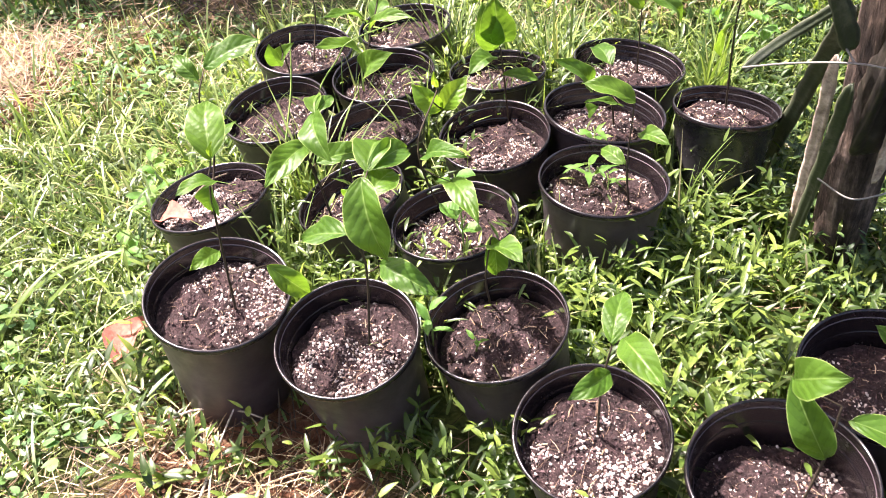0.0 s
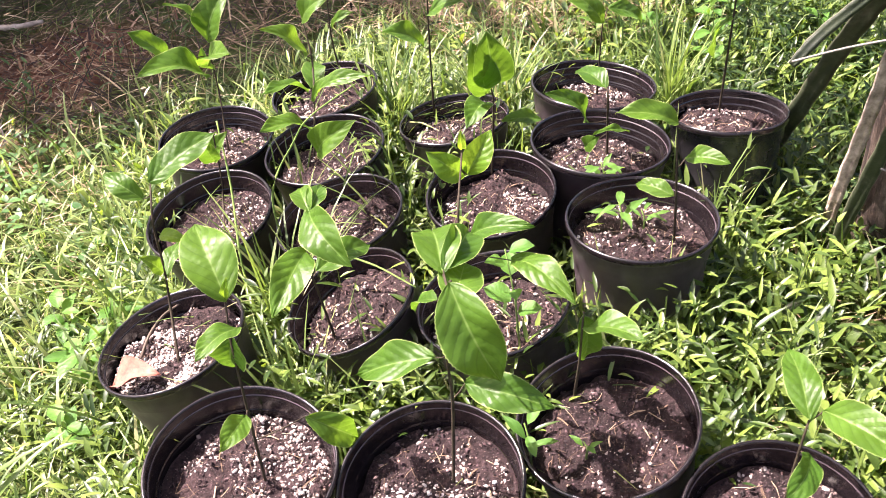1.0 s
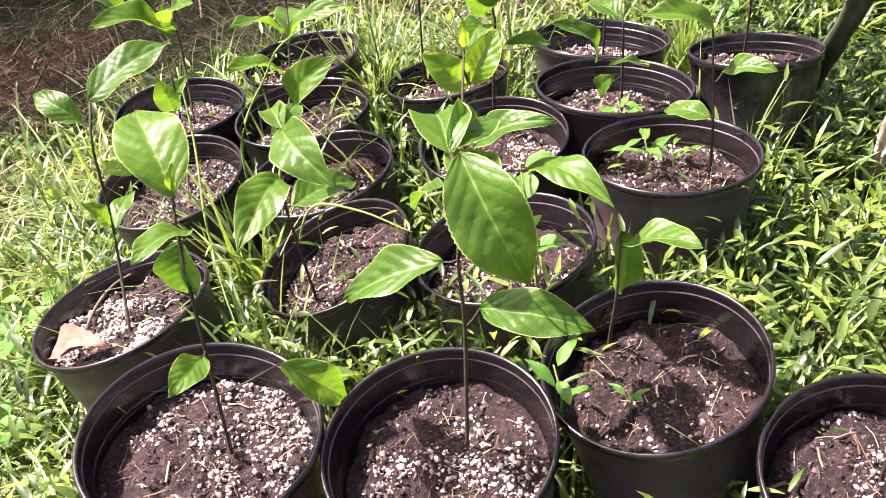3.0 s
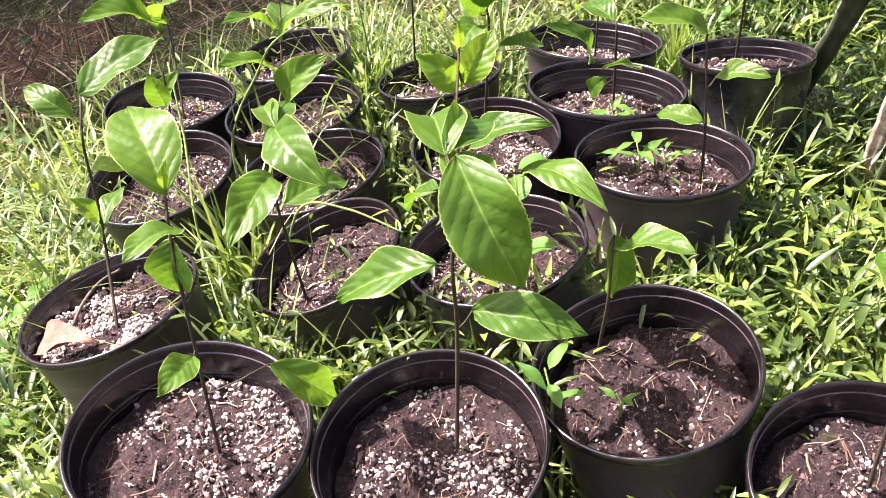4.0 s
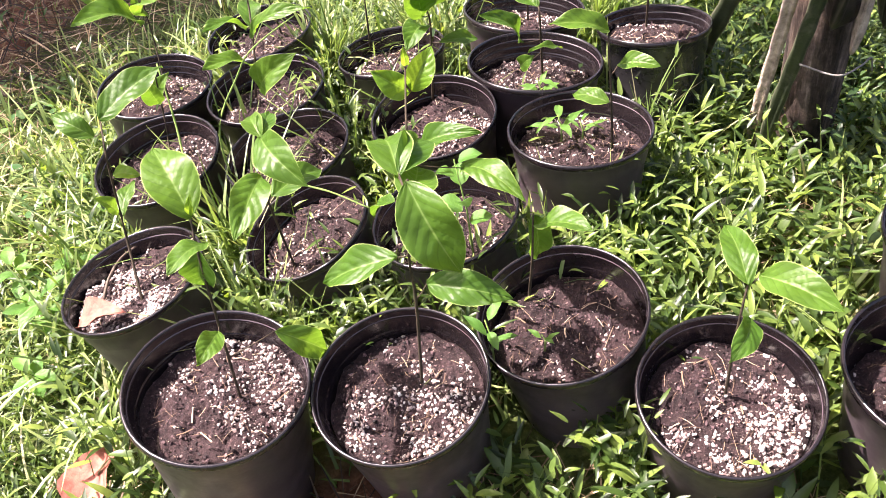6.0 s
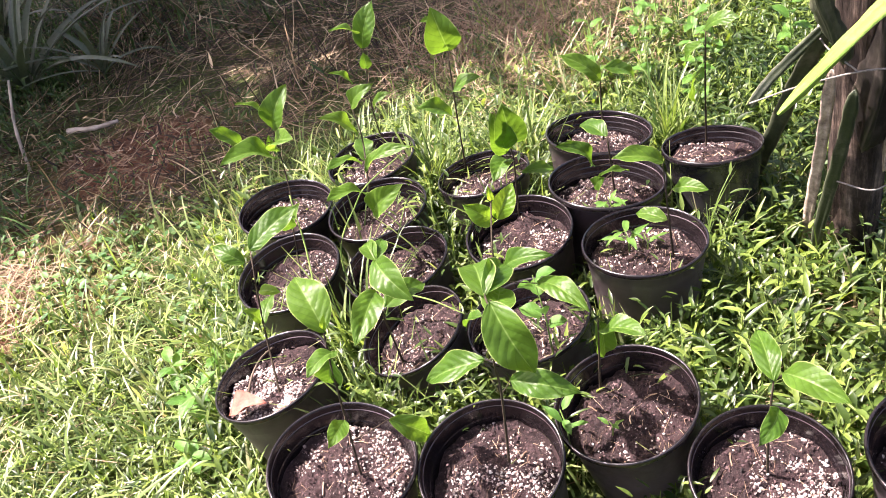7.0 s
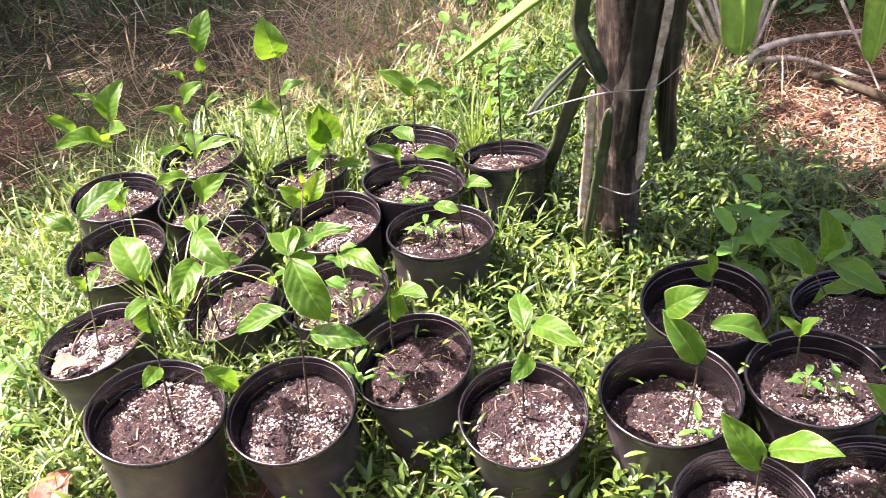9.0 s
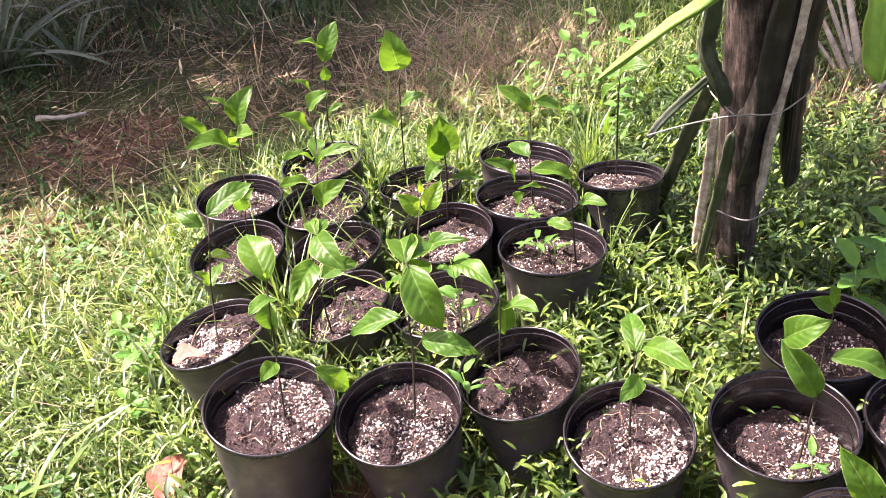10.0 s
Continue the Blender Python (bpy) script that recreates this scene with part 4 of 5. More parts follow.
def build_grass():
    x, y = scatter(120000, -3.1, 3.2, -0.9, 4.6, lambda x, y: lawn_keep(x, y) * plot_edge(x, y))
    tufts = blades(x, y, 0.03, 0.08, 0.0024, 0.0056, 0.8, 0.9)
    x, y = scatter(7000, -1.0, 0.75, 0.7, 2.7, lambda x, y: (0.35 + 0.65 * wavy(x, y, 9.0, 2.0)) * np.where((x > 0.0) & (y < 1.9), 0.35, 1.0))
    keep_off = ~((np.abs(x + 0.66) < 0.33) & (np.abs(y - 0.97) < 0.16)) & (np.hypot(x + 0.8, y - 1.22) > 0.12) & (x > -0.8) & ~((np.abs(x + 0.12) < 0.3) & (y < 1.05))
    x, y = x[keep_off], y[keep_off]
    tall = blades(x, y, 0.08, 0.22, 0.003, 0.0065, 0.4, 1.1, 5)
    x, y = scatter(2600, -2.3, -0.55, 0.5, 2.6, lambda x, y: lawn_keep(x, y) * wavy(x, y, 4.0, 2.5))
    wide = blades(x, y, 0.08, 0.2, 0.004, 0.009, 0.7, 1.1, 6)
    x, y = scatter(1100, -0.4, 0.6, 2.0, 2.6)
    back = blades(x, y, 0.08, 0.24, 0.003, 0.008, 0.45, 1.2, 5)
    x, y = scatter(2400, -0.85, 0.35, 1.1, 2.3, lambda x, y: wavy(x, y, 11.0, 1.0) ** 1.5)
    mid = blades(x, y, 0.14, 0.32, 0.003, 0.0075, 0.35, 1.1, 6)
    bunch = []
    for cx, cy, k, l0, l1 in ((-0.50, 1.33, 60, 0.16, 0.34), (-0.47, 1.62, 70, 0.2, 0.4), (-0.22, 1.2, 45, 0.14, 0.28), (-0.21, 1.76, 50, 0.16, 0.34), (0.03, 1.24, 40, 0.14, 0.26),
                              (-0.16, 2.12, 90, 0.2, 0.38), (0.1, 2.1, 80, 0.18, 0.36), (-0.43, 1.9, 40, 0.16, 0.32), (0.36, 1.55, 40, 0.12, 0.24), (-0.03, 1.78, 40, 0.15, 0.3), (0.5, 2.0, 60, 0.16, 0.34)):
        x, y = cx + rng.normal(0, 0.022, k), cy + rng.normal(0, 0.022, k)
        bunch.append(blades(x, y, l0, l1, 0.004, 0.009, 0.22, 0.9, 6))
    x, y = scatter(900, 0.4, 1.5, 2.3, 3.2)
    back2 = blades(x, y, 0.1, 0.24, 0.003, 0.007, 0.35, 0.8, 5)
    x, y = rng.uniform(-9, 9, 60000), rng.uniform(-7, 10, 60000)
    ok = ((x < -2.3) | (x > 2.5) | (y < -0.2) | (y > 4.1)) & (shade_zone(x, y) < 0.5) & (rng.uniform(0, 1, 60000) < np.clip(1.6 - 0.16 * np.hypot(x, y - 1), 0.1, 1)) & (wavy(x, y, 2.0) > 0.3)
    outer = blades(x[ok], y[ok], 0.05, 0.16, 0.004, 0.01, 0.55, 0.9, 3)
    stuff("lawn_grass", [outer, tufts, tall, wide, *bunch, back, mid, back2], LAWN, "bright green unmown grass in sunlight round the pots", "grass")
    # broad creeping grass: short lance-shaped blades on trailing stems
    x, y = scatter(5400, -0.75, 1.75, -0.1, 2.6, lambda x, y: np.clip(0.22 + 0.8 * (x > -0.2) + 0.3 * (np.abs(y - 1.3) < 0.4), 0, 1) * np.clip(1.2 - mulch_zone(x, y), 0, 1) * brown_edge(x, y) * (0.4 + 0.8 * wavy(x, y, 7.0, 1.0)), 0.02)
    broad = sprigs(x, y, (0.05, 0.2), (0.034, 0.078), (0.01, 0.019), 6)
    x, y = scatter(760, -0.85, 0.4, 1.15, 2.3, None, 0.03)
    gap = sprigs(x, y, (0.1, 0.27), (0.035, 0.075), (0.008, 0.016), 6, 0.25)
    x, y = scatter(9000, -2.6, -0.6, 0.0, 3.1, lambda x, y: lawn_keep(x, y) * (0.2 + 0.9 * wavy(x, y, 5.0, 0.6)))
    left = sprigs(x, y, (0.02, 0.07), (0.026, 0.066), (0.005, 0.0105), 4, 0.8)
    x, y = scatter(2600, -0.2, 1.6, 1.9, 3.2, lambda x, y: lawn_keep(x, y) * wavy(x, y, 6.0, 2.2))
    behind = sprigs(x, y, (0.05, 0.2), (0.03, 0.06), (0.005, 0.01), 5)
    x, y = scatter(1500, 0.72, 1.6, 1.2, 2.2, lambda x, y: np.clip(1.0 - 0.75 * mulch_zone(x, y), 0.05, 1) * (0.3 + 0.8 * wavy(x, y, 8.0, 1.4)) * np.clip((1.5 - x) / 0.3, 0, 1) * np.where((x > 1.12) & (y > 1.82), 0.12, 1.0))
    verge = sprigs(x, y, (0.04, 0.17), (0.03, 0.075), (0.005, 0.013), 6, 0.45)
    ring = []
    for key, count, around, top in (("H", 70, (-2.9, 0.2), 0.22), ("G", 105, (-3.0, 0.2), 0.25), ("N", 105, (-3.1, -0.1), 0.25), ("J", 46, (-2.4, 0.4), 0.25), ("K", 50, (-2.9, 0.2), 0.24), ("I", 20, (2.2, 3.9), 0.2),
                                    ("O", 44, (-1.2, 1.2), 0.25), ("P", 60, (-2.9, 3.2), 0.24), ("Q", 40, (-3.2, -0.2), 0.22), ("T", 50, (-1.4, 2.6), 0.26), ("L", 26, (-0.8, 1.8), 0.24), ("S", 34, (-2.9, -0.3), 0.16),
                                    ("C", 40, (-1.9, 0.5), 0.2), ("E", 30, (-1.6, 0.6), 0.22), ("B", 16, (-2.2, -0.2), 0.14), ("D", 26, (0.2, 3.3), 0.18), ("U", 24, (2.2, 4.6), 0.22), ("F", 18, (2.4, 4.2), 0.2)):
        px, py, pz, pr, tx, ty, depth = POTS[key]
        a, q = rng.uniform(*around, count), pr * 0.98 + np.abs(rng.normal(0.012, 0.025, count))
        x, y = px - 0.5 * tx * pz + q * np.cos(a), py - 0.5 * ty * pz + q * np.sin(a)
        ok = ~inside_pots(x, y, 0.004)
        ring += sprigs(x[ok], y[ok], (0.5 * top, top * 1.12), (0.03, 0.07), (0.007, 0.015), 7, 0.16)
    stuff("creeping_grass", [*broad, *gap, *left, *behind, *verge, *ring], BROAD, "bright green creeping grass with short broad blades", "grass")
    # clover and small round-leaved weeds in the lawn
    x, y = scatter(9000, -2.3, -0.6, 0.4, 2.9, lambda x, y: lawn_keep(x, y) * np.clip(wavy(x, y, 8.0, 4.0) * 3.0 - 1.5, 0, 1))
    n = len(x)
    b = np.stack([x, y, height(x, y) + rng.uniform(0.01, 0.05, n)], 1)
    clover = ribbons(b, rng.uniform(0, 6.28, n), rng.uniform(0.014, 0.036, n), rng.uniform(0.011, 0.026, n), rng.uniform(0.9, 1.6, n), rng.uniform(0, 0.5, n), 4, "lance", 0.2)
    stuff("clover", [clover], CLOVER, "small round-leaved clover and weeds in the lawn", "clover")
    # shaded weeds round the post and the right-hand pots, shade also in their green
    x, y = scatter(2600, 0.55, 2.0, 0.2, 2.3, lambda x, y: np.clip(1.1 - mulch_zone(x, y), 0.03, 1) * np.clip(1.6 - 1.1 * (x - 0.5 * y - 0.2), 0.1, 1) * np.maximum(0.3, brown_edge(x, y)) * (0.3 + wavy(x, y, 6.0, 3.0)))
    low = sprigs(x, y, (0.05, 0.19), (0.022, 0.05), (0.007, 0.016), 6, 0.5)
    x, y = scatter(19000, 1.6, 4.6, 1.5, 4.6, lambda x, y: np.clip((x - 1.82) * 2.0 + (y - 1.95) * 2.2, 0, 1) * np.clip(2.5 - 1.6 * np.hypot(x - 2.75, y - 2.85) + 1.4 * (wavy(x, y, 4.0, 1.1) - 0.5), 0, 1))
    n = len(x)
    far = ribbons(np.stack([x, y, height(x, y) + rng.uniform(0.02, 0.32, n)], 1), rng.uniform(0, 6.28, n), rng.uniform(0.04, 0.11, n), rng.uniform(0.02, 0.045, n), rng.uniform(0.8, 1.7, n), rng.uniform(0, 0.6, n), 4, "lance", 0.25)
    stuff("low_weeds", [*low, far], SHADE_GREEN, "low weeds with green darkened for the shade of the cactus", "weeds")
    # Grass at the back, its darkened green adding to the shade.
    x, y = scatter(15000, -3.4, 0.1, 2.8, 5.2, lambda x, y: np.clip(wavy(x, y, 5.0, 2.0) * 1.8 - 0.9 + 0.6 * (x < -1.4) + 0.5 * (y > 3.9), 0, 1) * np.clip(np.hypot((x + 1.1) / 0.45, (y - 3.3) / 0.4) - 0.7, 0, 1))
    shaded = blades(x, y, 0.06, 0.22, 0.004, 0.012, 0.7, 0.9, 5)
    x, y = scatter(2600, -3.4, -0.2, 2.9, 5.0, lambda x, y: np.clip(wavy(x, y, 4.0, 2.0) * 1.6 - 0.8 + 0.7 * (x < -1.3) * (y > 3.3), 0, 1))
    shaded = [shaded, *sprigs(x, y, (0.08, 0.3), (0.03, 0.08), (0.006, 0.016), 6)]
    stuff("shaded_grass", shaded, SHADE_GREEN, "grass with green darkened for the deep shade it grows in", "grass")
    # dead blades and thatch in the lawn
    x, y = scatter(19000, -2.4, 2.6, -0.2, 3.6, lambda x, y: np.clip(0.28 + 0.6 * (1 - lawn_keep(x, y)), 0, 1))
    n = len(x)
    b = np.stack([x, y, height(x, y) + rng.uniform(0.002, 0.03, n)], 1)
    thatch = ribbons(b, rng.uniform(0, 6.28, n), rng.uniform(0.03, 0.11, n), rng.uniform(0.001, 0.0032, n), rng.uniform(1.2, 1.65, n), rng.normal(0.05, 0.15, n), 3)
    x, y = scatter(9500, -0.1, 1.1, 2.3, 3.5, lambda x, y: np.clip(1.3 - np.hypot((x - 0.45) / 0.45, (y - 2.85) / 0.45), 0, 1))
    n = len(x)
    straw = ribbons(np.stack([x, y, height(x, y) + rng.uniform(0.01, 0.09, n)], 1), rng.uniform(0, 6.28, n), rng.uniform(0.08, 0.24, n), rng.uniform(0.0015, 0.005, n), rng.uniform(0.9, 1.6, n), rng.normal(0.2, 0.3, n), 4)
    x, y = scatter(3800, -1.95, -1.25, 2.2, 2.85, lambda x, y: np.clip(1.2 - np.hypot((x + 1.6) / 0.3, (y - 2.5) / 0.28), 0, 1))
    n = len(x)
    tan = ribbons(np.stack([x, y, height(x, y) + rng.uniform(0.005, 0.04, n)], 1), rng.uniform(0, 6.28, n), rng.uniform(0.05, 0.16, n), rng.uniform(0.0015, 0.004, n), rng.uniform(1.0, 1.6, n), rng.normal(0.1, 0.2, n), 3)
    clumps = []
    for cx, cy, k in ((1.46, 2.0, 160), (1.6, 1.85, 60), (1.95, 1.7, 90), (1.3, 1.95, 220), (1.22, 2.02, 160), (1.38, 1.86, 120), (2.2, 1.75, 70)):
        x, y = cx + rng.normal(0, 0.06, k), cy + rng.normal(0, 0.05, k)
        clumps.append(blades(x, y, 0.06, 0.24, 0.0015, 0.004, 0.7, 0.9, 5))
    stuff("dead_grass", [thatch, straw, tan, *clumps], STRAW, "pale dead grass and straw lying in the lawn", "dead grass")
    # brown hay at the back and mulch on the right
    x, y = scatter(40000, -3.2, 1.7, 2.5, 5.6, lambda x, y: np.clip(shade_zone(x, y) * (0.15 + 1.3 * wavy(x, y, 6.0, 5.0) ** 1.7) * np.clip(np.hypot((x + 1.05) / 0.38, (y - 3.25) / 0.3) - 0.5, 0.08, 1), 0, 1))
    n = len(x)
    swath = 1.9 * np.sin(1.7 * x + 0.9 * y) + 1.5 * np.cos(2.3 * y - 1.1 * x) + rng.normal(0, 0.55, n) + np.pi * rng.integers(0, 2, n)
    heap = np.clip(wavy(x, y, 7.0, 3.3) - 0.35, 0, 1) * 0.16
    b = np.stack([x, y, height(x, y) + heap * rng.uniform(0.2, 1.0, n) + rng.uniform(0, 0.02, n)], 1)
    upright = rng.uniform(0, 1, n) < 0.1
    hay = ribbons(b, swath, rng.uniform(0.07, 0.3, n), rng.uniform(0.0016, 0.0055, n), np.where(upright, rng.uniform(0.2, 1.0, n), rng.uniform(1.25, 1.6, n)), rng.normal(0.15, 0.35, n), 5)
    x, y = scatter(60000, 0.9, 2.9, 0.9, 3.0, lambda x, y: mulch_zone(x, y) * (0.35 + 0.9 * wavy(x, y, 9.0, 1.7)))
    n = len(x)
    b = np.stack([x, y, height(x, y) + rng.uniform(0.0, 0.03, n)], 1)
    chips = ribbons(b, rng.uniform(0, 6.28, n), rng.uniform(0.008, 0.045, n), rng.uniform(0.0015, 0.007, n), rng.uniform(1.1, 1.65, n), rng.normal(0.05, 0.15, n), 2)
    x, y = scatter(2600, -1.6, -0.5, 2.8, 3.7, lambda x, y: np.clip(1.25 - np.hypot((x + 1.05) / 0.38, (y - 3.25) / 0.3), 0, 1))
    n = len(x)
    bare = ribbons(np.stack([x, y, height(x, y) + rng.uniform(0.0, 0.02, n)], 1), rng.uniform(0, 6.28, n), rng.uniform(0.02, 0.09, n), rng.uniform(0.002, 0.009, n), rng.uniform(1.2, 1.65, n), rng.normal(0.05, 0.15, n), 3)
    x, y = scatter(6000, 0.8, 2.2, 0.0, 1.3, lambda x, y: np.clip(x * 1.3 - y * 0.5 - 0.75 + 0.5 * wavy(x, y, 7.0, 2.2), 0, 1))
    n = len(x)
    edge = ribbons(np.stack([x, y, height(x, y) + rng.uniform(0.0, 0.06, n)], 1), rng.uniform(0, 6.28, n), rng.uniform(0.05, 0.18, n), rng.uniform(0.0015, 0.006, n), rng.uniform(0.9, 1.65, n), rng.normal(0.1, 0.4, n), 4)
    x, y = scatter(1500, -3.0, 1.4, 2.6, 5.4, lambda x, y: shade_zone(x, y) * (0.3 + 0.8 * wavy(x, y, 6.0, 1.5)))
    n = len(x)
    husks = ribbons(np.stack([x, y, height(x, y) + rng.uniform(0.01, 0.13, n)], 1), rng.uniform(0, 6.28, n), rng.uniform(0.02, 0.08, n), rng.uniform(0.004, 0.012, n), rng.uniform(1.0, 1.7, n), rng.normal(0.3, 0.8, n), 5, "lance", 0.4)
    x, y = scatter(2600, -1.05, -0.05, 0.7, 1.15, lambda x, y: np.clip(1.4 - np.hypot((x + 0.56) / 0.36, (y - 0.93) / 0.16), 0, 1))
    n = len(x)
    front = ribbons(np.stack([x, y, height(x, y) + rng.uniform(0.0, 0.03, n)], 1), rng.uniform(0, 6.28, n), rng.uniform(0.03, 0.12, n), rng.uniform(0.001, 0.003, n), rng.uniform(1.1, 1.62, n), rng.normal(0.15, 0.4, n), 4)
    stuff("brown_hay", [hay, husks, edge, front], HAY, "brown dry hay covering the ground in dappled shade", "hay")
    x, y = scatter(420, 1.0, 2.8, 0.9, 2.8, mulch_zone)
    n = len(x)
    litter = ribbons(np.stack([x, y, height(x, y) + rng.uniform(0.005, 0.035, n)], 1), rng.uniform(0, 6.28, n), rng.uniform(0.02, 0.06, n), rng.uniform(0.008, 0.018, n), rng.uniform(1.2, 1.7, n), rng.normal(0.1, 0.5, n), 4, "lance", 0.3)
    stuff("red_mulch", [chips, bare, litter], MULCH, "reddish-brown mulch of bark and leaf bits", "mulch")


build_grass()


def weed(x, y, count, size, tall, label, leaf_size=(0.35, 0.55), z=None):
    at = Vector((x, y, float(height(np.array(x), np.array(y))) if z is None else z))
    e = thing("weed", at, label, "weed", "weeds among the pots")
    bm = bmesh.new()
    tube(bm, [(0, 0, -0.01), (0.004, 0.002, tall * 0.5), (0.0, 0.006, tall)], [0.002, 0.0016, 0.001], 5)
    part("stem", bm, GREEN_STEM, e)
    for i in range(count):
        a = 2.4 * i + random.uniform(-0.4, 0.4)
        z = tall * (0.25 + 0.75 * (i + 1) / count)
        b = Vector((0.004 * math.cos(a), 0.004 * math.sin(a), z))
        l = size * random.uniform(0.65, 1.1)
        d = Vector((math.cos(a), math.sin(a), random.uniform(-0.2, 0.7))).normalized()
        bm = bmesh.new()
        leaf_mesh(bm, b, b + d * l, random.uniform(*leaf_size), Vector((0, 0, 1)) - 0.3 * d, 0.25, 0.08, 0.03, 0.0, 8, 6)
        part("leaf", bm, WEED, e)


for x, y, c, s, h in ((-0.86, 1.66, 9, 0.07, 0.12), (-0.8, 1.78, 8, 0.06, 0.1), (-0.9, 1.52, 7, 0.05, 0.08), (-0.93, 1.85, 7, 0.06, 0.07), (-0.75, 1.95, 6, 0.05, 0.08)):
    weed(x, y, c, s, h, "pale green broad-leaved weed beside the pots", (0.4, 0.6))
for x, y, c, s, h in ((0.62, 2.05, 14, 0.055, 0.36), (0.75, 2.2, 14, 0.06, 0.42), (0.55, 2.25, 12, 0.05, 0.38), (0.9, 2.05, 12, 0.055, 0.34), (0.68, 2.4, 12, 0.06, 0.43), (0.45, 2.35, 10, 0.045, 0.3)):
    weed(x, y, c, s, h, "tall light green broad-leaved weed behind the post", (0.45, 0.7))
for x, y, c, s, h in ((0.86, 1.13, 8, 0.1, 0.2), (0.98, 0.98, 8, 0.11, 0.22), (0.75, 1.1, 7, 0.09, 0.2), (1.1, 0.85, 8, 0.1, 0.2), (0.95, 1.25, 7, 0.08, 0.15), (1.2, 1.05, 7, 0.09, 0.18), (0.9, 0.55, 6, 0.08, 0.15)):
    weed(x, y, c, s, h, "dark green broad-leaved weed in the shade of the cactus", (0.4, 0.6))
for x, y, z, c, s, h in ((-0.107, 1.044, 0.2, 3, 0.024, 0.022), (0.323, 0.652, 0.178, 4, 0.04, 0.05), (0.562, 0.65, 0.18, 5, 0.038, 0.05), (-0.182, 1.06, 0.2, 4, 0.05, 0.08), (0.156, 1.60, 0.19, 6, 0.045, 0.055), (0.6, 0.61, 0.18, 4, 0.036, 0.045)):
    weed(x, y, c, s, h, "small pale green weed sprouting from potting soil", (0.3, 0.5), z)
for x, y, z, c, s, h in ((0.13, 1.46, 0.2, 5, 0.06, 0.06), (0.165, 1.445, 0.2, 4, 0.05, 0.04)):
    weed(x, y, c, s, h, "small upright grassy weed sprouting from potting soil", (0.18, 0.28), z)
weed(-0.125, 1.27, 6, 0.045, 0.2, "round-leaved clover-like weed growing in a pot", (0.7, 0.9), 0.2)


# ---- plants at the back ----
def strap_plant(x, y, count, length, label):
    at = Vector((x, y, 0))
    e = thing("strap_leaved_plant", at, label, "strap plant", "strap-leaved plants at the back")
    n = count
    t = np.linspace(0.1, 1, n)
    for i in range(n):
        b = np.array([[0.0, 0.0, 0.02]])
        v, f = ribbons(b, np.array([2.4 * i]), np.array([length * random.uniform(0.7, 1.1)]), np.array([random.uniform(0.035, 0.06) * (0.4 + 0.6 * length)]), np.array([0.15 + 0.9 * t[i]]), np.array([0.5 + 0.5 * random.random()]), 8, "blade", 0.4)
        mesh_object("strap_leaf", v, f, SPIKY, e)


for x, y, c, l in ((-1.5, 4.15, 20, 0.9), (-2.05, 4.0, 22, 0.95), (-0.75, 4.6, 22, 0.7), (0.15, 4.3, 22, 0.7), (-1.15, 4.05, 14, 0.4), (0.75, 4.6, 18, 0.6), (-0.5, 5.0, 20, 0.8), (-2.9, 3.9, 20, 0.8), (-1.7, 5.0, 20, 0.8)):
    strap_plant(x, y, c, l, "grey-green strap-leaved plant in deep shade")


def branch(points, r, label="bleached dead branch lying on the ground", mat=None, name="dead_branch", category="branch"):
    p0 = Vector(points[0])
    bm = bmesh.new()
    line = smooth_line([Vector(p) - p0 for p in points], 6)
    n = len(line)
    tube(bm, line, [r * (1 - 0.5 * i / n) * random.uniform(0.85, 1.15) for i in range(n)], 8)
    ob = part(name, bm, mat or BRANCH, None, label)
    ob.location = p0
    tagged(ob, category=category)


branch([(-1.29, 3.54, 0.035), (-1.18, 3.47, 0.04), (-1.08, 3.43, 0.05)], 0.013, "short pale stick lying on brown hay")
branch([(1.42, 1.95, 0.05), (1.56, 1.98, 0.09), (1.8, 1.95, 0.08), (2.2, 1.8, 0.05)], 0.014)
for dx, dy, dz, r in ((0.28, 0.3, 0.5, 0.013), (0.12, 0.4, 0.5, 0.016), (0.0, 0.38, 0.45, 0.01), (-0.12, 0.36, 0.5, 0.012), (0.38, 0.2, 0.4, 0.01), (0.2, 0.2, 0.55, 0.009), (-0.05, 0.25, 0.55, 0.008), (0.33, 0.4, 0.35, 0.009), (0.5, 0.3, 0.42, 0.008), (0.42, 0.1, 0.5, 0.007), (0.08, 0.15, 0.5, 0.006), (-0.2, 0.3, 0.4, 0.007)):
    branch([(1.5 + 0.1 * dx, 2.05, -0.02), (1.5 + 0.45 * dx, 2.05 + 0.4 * dy, 0.4 * dz), (1.5 + dx, 2.05 + dy, dz)], r, "bleached dead stick standing up from a cut stump")
branch([(1.5, 2.0, 0.05), (1.63, 1.9, 0.06), (1.75, 1.72, 0.02)], 0.011)
branch([(1.68, 1.8, 0.28), (1.71, 1.72, 0.14), (1.73, 1.63, 0.01)], 0.005, "thin bent dead twig standing in mulch")
branch([(-0.75, 1.05, 0.02), (-0.66, 1.07, 0.045), (-0.57, 1.06, 0.05), (-0.5, 1.03, 0.05)], 0.0026, "thin dry grass stalk bent over brown thatch")
branch([(-0.62, 0.88, 0.01), (-0.595, 0.98, 0.04), (-0.57, 1.07, 0.06)], 0.003, "thin dry grass stalk bent over brown thatch")
branch([(-1.45, 3.38, 0.0), (-1.42, 3.42, 0.17), (-1.37, 3.49, 0.32)], 0.008, "thin pale dead stalk standing in the grass")


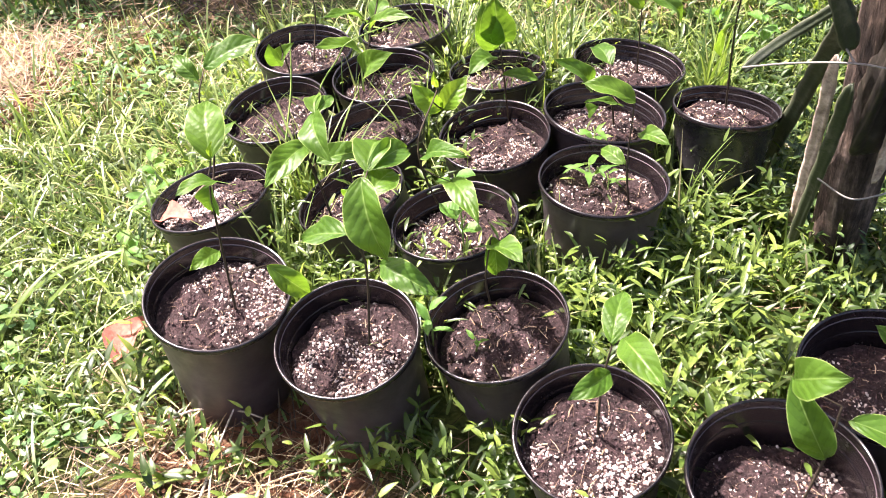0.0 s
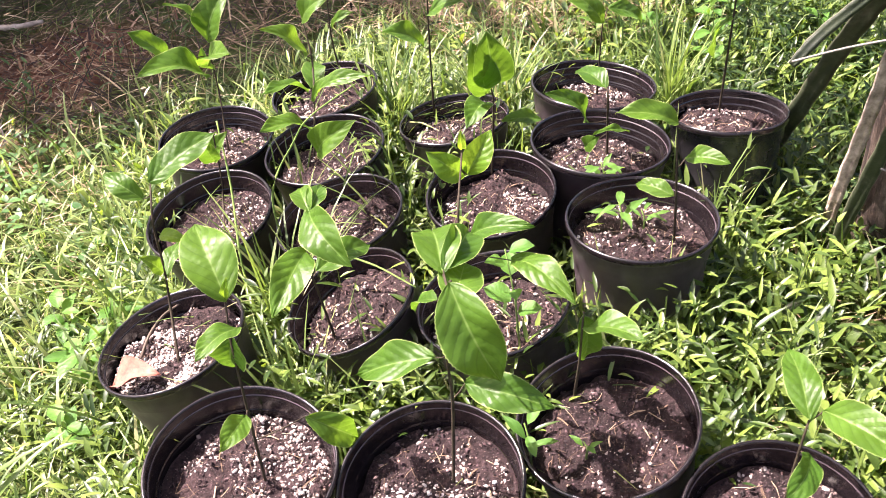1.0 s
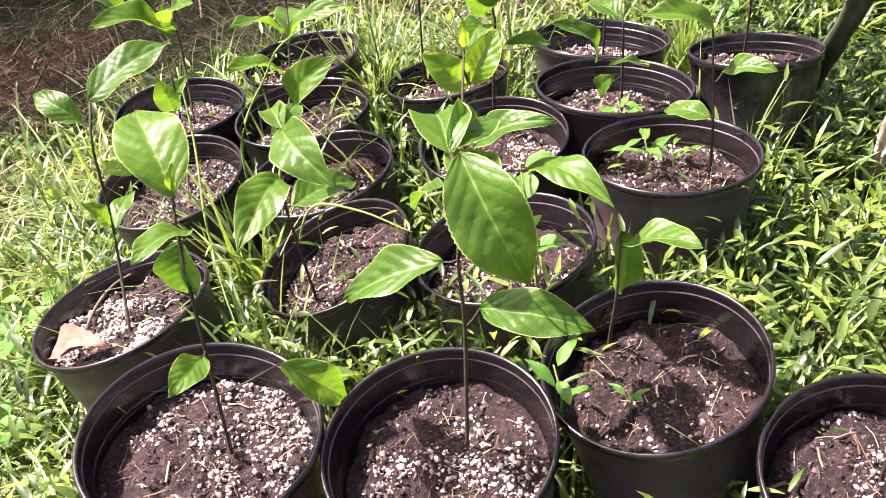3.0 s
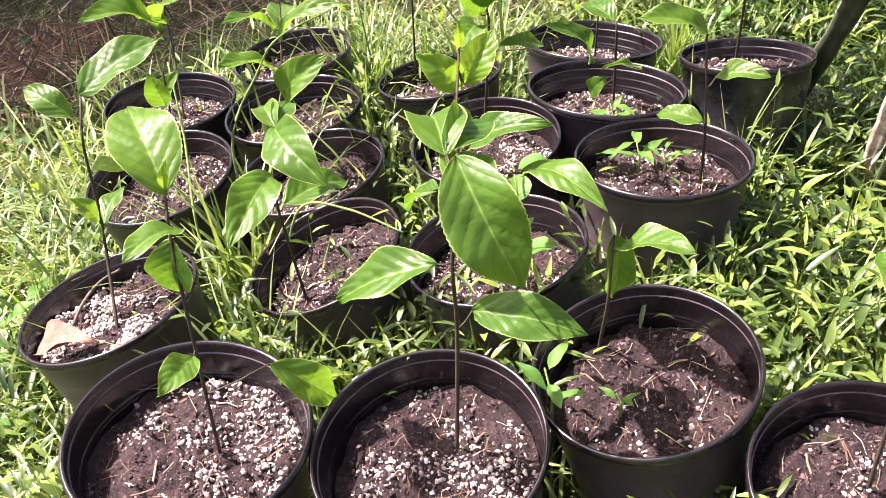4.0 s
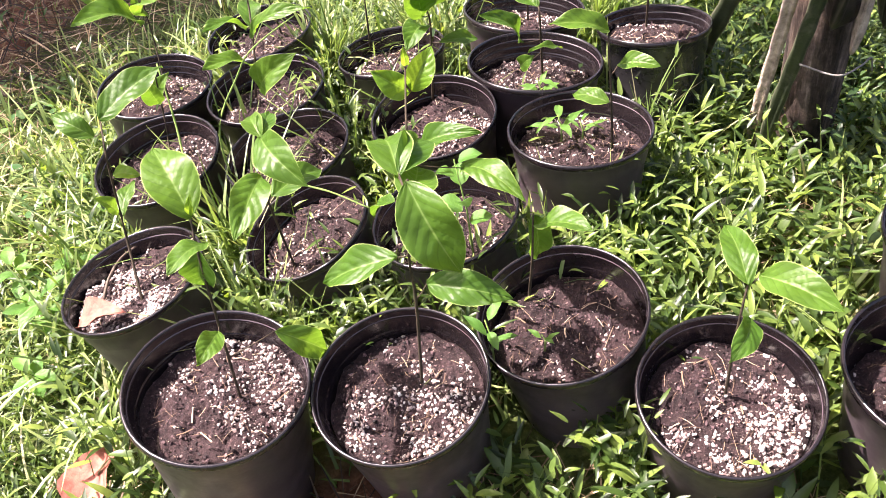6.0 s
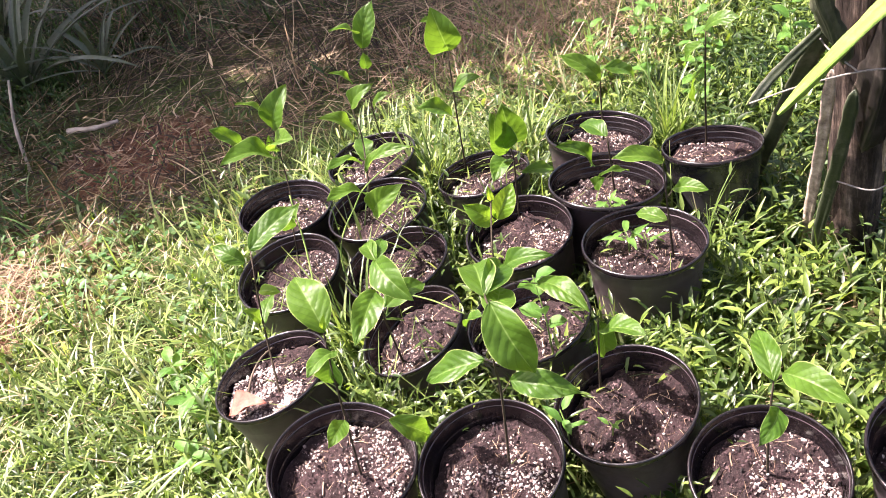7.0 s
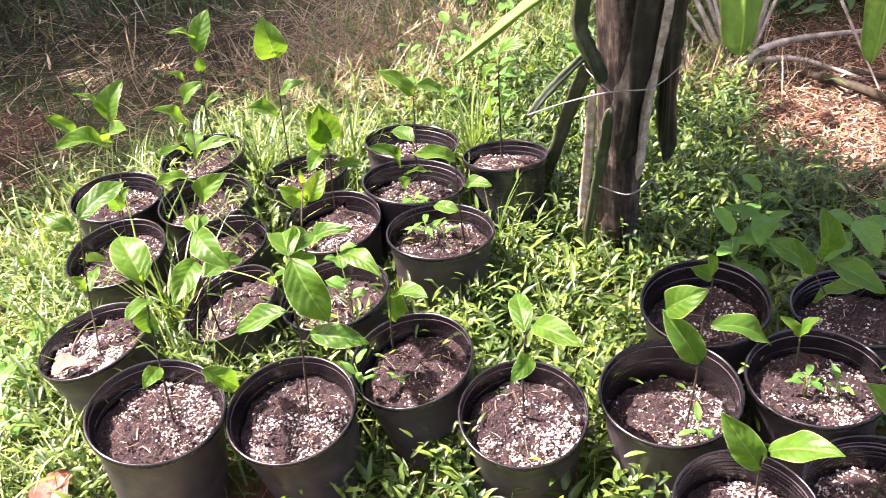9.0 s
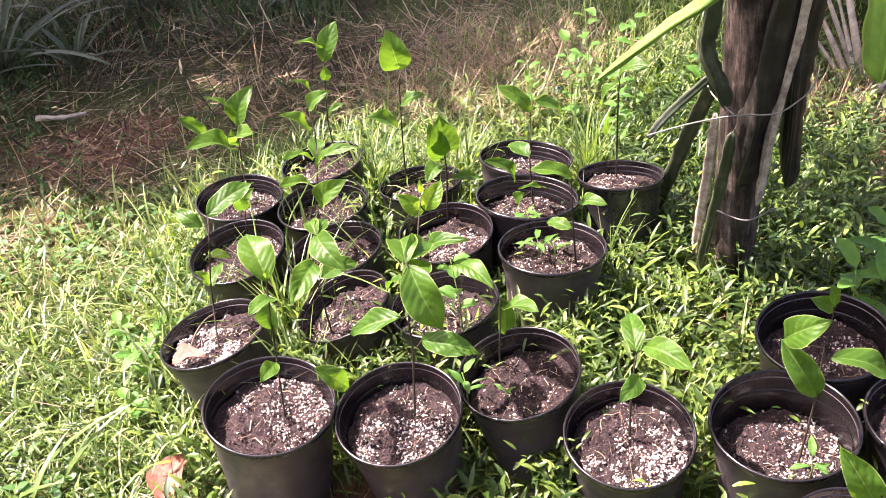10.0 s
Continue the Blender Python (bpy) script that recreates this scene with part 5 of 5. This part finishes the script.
# Two dark strips across the mulch, built with the branch mesh.
branch([(1.6, 1.9, 0.03), (1.66, 1.66, 0.045), (1.69, 1.46, 0.04), (1.76, 1.2, 0.03)], 0.017, "dark narrow strip lying across red mulch", STEM)
branch([(1.72, 1.8, 0.03), (1.82, 1.6, 0.04), (1.95, 1.38, 0.03)], 0.011, "dark narrow strip lying across red mulch", STEM)
STALK = "long pale green grass stem arching over the pots"
branch([(-0.42, 1.6, 0.12), (-0.37, 1.54, 0.26), (-0.31, 1.48, 0.275), (-0.25, 1.4, 0.265)], 0.0024, STALK, GREEN_STEM, "grass_stem", "grass stem")
branch([(-0.45, 1.76, 0.05), (-0.44, 1.7, 0.3), (-0.37, 1.68, 0.42), (-0.33, 1.66, 0.47), (-0.24, 1.74, 0.46)], 0.0022, STALK, GREEN_STEM, "grass_stem", "grass stem")
branch([(-0.54, 1.66, 0.05), (-0.53, 1.68, 0.2), (-0.51, 1.78, 0.3), (-0.5, 1.85, 0.4)], 0.003, STALK, GREEN_STEM, "grass_stem", "grass stem")
branch([(-0.2, 1.82, 0.04), (-0.21, 1.8, 0.26), (-0.25, 1.77, 0.33), (-0.31, 1.72, 0.27)], 0.002, STALK, GREEN_STEM, "grass_stem", "grass stem")


for x, y, a, l in ((1.64, 1.8, -1.9, 0.2), (1.99, 1.58, 3.3, 0.3), (-1.16, 1.41, 0.1, 0.32), (-1.1, 1.36, 0.45, 0.28), (-1.16, 1.3, 0.9, 0.24), (-1.22, 1.36, -0.3, 0.22), (-1.3, 1.5, 0.7, 0.2)):
    v, f = ribbons(np.array([[0.0, 0.0, 0.0]]), np.array([a]), np.array([l]), np.array([0.016]), np.array([0.75]), np.array([0.8]), 9, "blade", 0.35)
    ob = mesh_object("wide_grass_blade", v, f, BROAD)
    ob.location = (x, y, 0.0)
    tagged(ob, "wide bright green grass blade arching over the lawn", "grass blade", "wide grass blades in the lawn")


def dry_leaf(at, size, turn, label):
    bm = bmesh.new()
    leaf_mesh(bm, (-size / 2, 0, 0), (size / 2, 0, 0.01), 0.7, Vector((0, 0.2, 1)), 0.6, 0.12, 0.06, 0.0, 10, 8)
    ob = part("dry_leaf", bm, RED_LEAF, None, label)
    ob.matrix_world = pose(*at, 10, -12, turn)
    tagged(ob, category="leaf")


dry_leaf((-0.81, 1.235, 0.075), 0.12, 60, "curled reddish-brown dry leaf lying in grass")
dry_leaf((-0.725, 1.435, 0.215), 0.085, -10, "reddish-brown dry leaf lying on potting soil")


def bark_strip(points, label):
    p0 = Vector(points[0])
    line = smooth_line([Vector(p) - p0 for p in points], 6)
    bm = bmesh.new()
    rows = []
    for i, p in enumerate(line):
        d = (line[min(i + 1, len(line) - 1)] - line[max(i - 1, 0)]).normalized()
        s = d.cross(Vector((0, 0, 1))).normalized() * 0.003
        rows.append([bm.verts.new(p + w) for w in (s, Vector((0, 0, 0.003)), -s, Vector((0, 0, -0.002)))])
    for a, c in zip(rows, rows[1:]):
        for k in range(4):
            bm.faces.new((a[k], a[(k + 1) % 4], c[(k + 1) % 4], c[k]))
    bm.faces.new(rows[0][::-1])
    bm.faces.new(rows[-1])
    ob = part("bark_strip", bm, BARK, None, label)
    ob.location = p0
    tagged(ob, category="bark strip")


bark_strip([(-0.722, 1.5, 0.2), (-0.705, 1.545, 0.205), (-0.68, 1.585, 0.205), (-0.65, 1.61, 0.2)], "thin curved brown strip lying on potting soil")
bark_strip([(-0.668, 1.1, 0.232), (-0.656, 1.18, 0.228), (-0.617, 1.232, 0.228), (-0.56, 1.252, 0.23)], "dry pale grass stalk curved along the rim of a pot")


# ---- unseen trees added as shade casters for the back, crowns shifted to suit ----
def tree(x, y, trunk, crown, spread, count, reach, label):
    e = thing("tree", (x, y, 0), label, "tree")
    bm = bmesh.new()
    tube(bm, smooth_line([(0, 0, -0.1), (0.05, 0.03, trunk * 0.5), (0, 0, trunk)]), [0.12 - 0.005 * i for i in range(11)], 10)
    for i in range(7):
        a = 0.9 * i
        tube(bm, smooth_line([(0, 0, trunk * (0.7 + 0.04 * i)), (0.4 * spread * math.cos(a), 0.4 * spread * math.sin(a), trunk + 0.4), (0.8 * spread * math.cos(a), 0.8 * spread * math.sin(a), trunk + 0.6)]), [0.05 - 0.003 * j for j in range(11)], 6)
    part("trunk", bm, BARK, e)
    g = np.random.default_rng(int(10 * x + 100 * y) % 1000)
    clumps = g.normal(0, 0.52, (34, 3)) * np.array([spread, spread, crown])
    c = clumps[g.integers(0, 34, count)] + g.normal(0, 0.18, (count, 3))
    c[:, 2] = np.abs(c[:, 2] + 0.3) + trunk
    c[:, :2] += np.array(reach)
    v, f = ribbons(c, g.uniform(0, 6.28, count), g.uniform(0.1, 0.2, count), g.uniform(0.05, 0.09, count), g.uniform(0.8, 1.8, count), g.uniform(0, 0.6, count), 3, "lance")
    mesh_object("crown", v, f, SHADE_GREEN, e)


SHADE_TREE = "unseen leafy tree added to shade the back of the plot"
tree(-4.2, 6.4, 2.4, 0.8, 1.5, 3000, (1.0, -0.7), SHADE_TREE)
tree(-2.2, 7.2, 2.4, 0.8, 1.6, 10500, (0.4, -1.7), SHADE_TREE)
tree(-0.2, 7.0, 2.4, 0.6, 0.9, 3800, (-0.5, -2.3), SHADE_TREE)
tree(1.6, 6.6, 2.4, 0.5, 0.62, 6500, (-0.16, -3.6), SHADE_TREE)
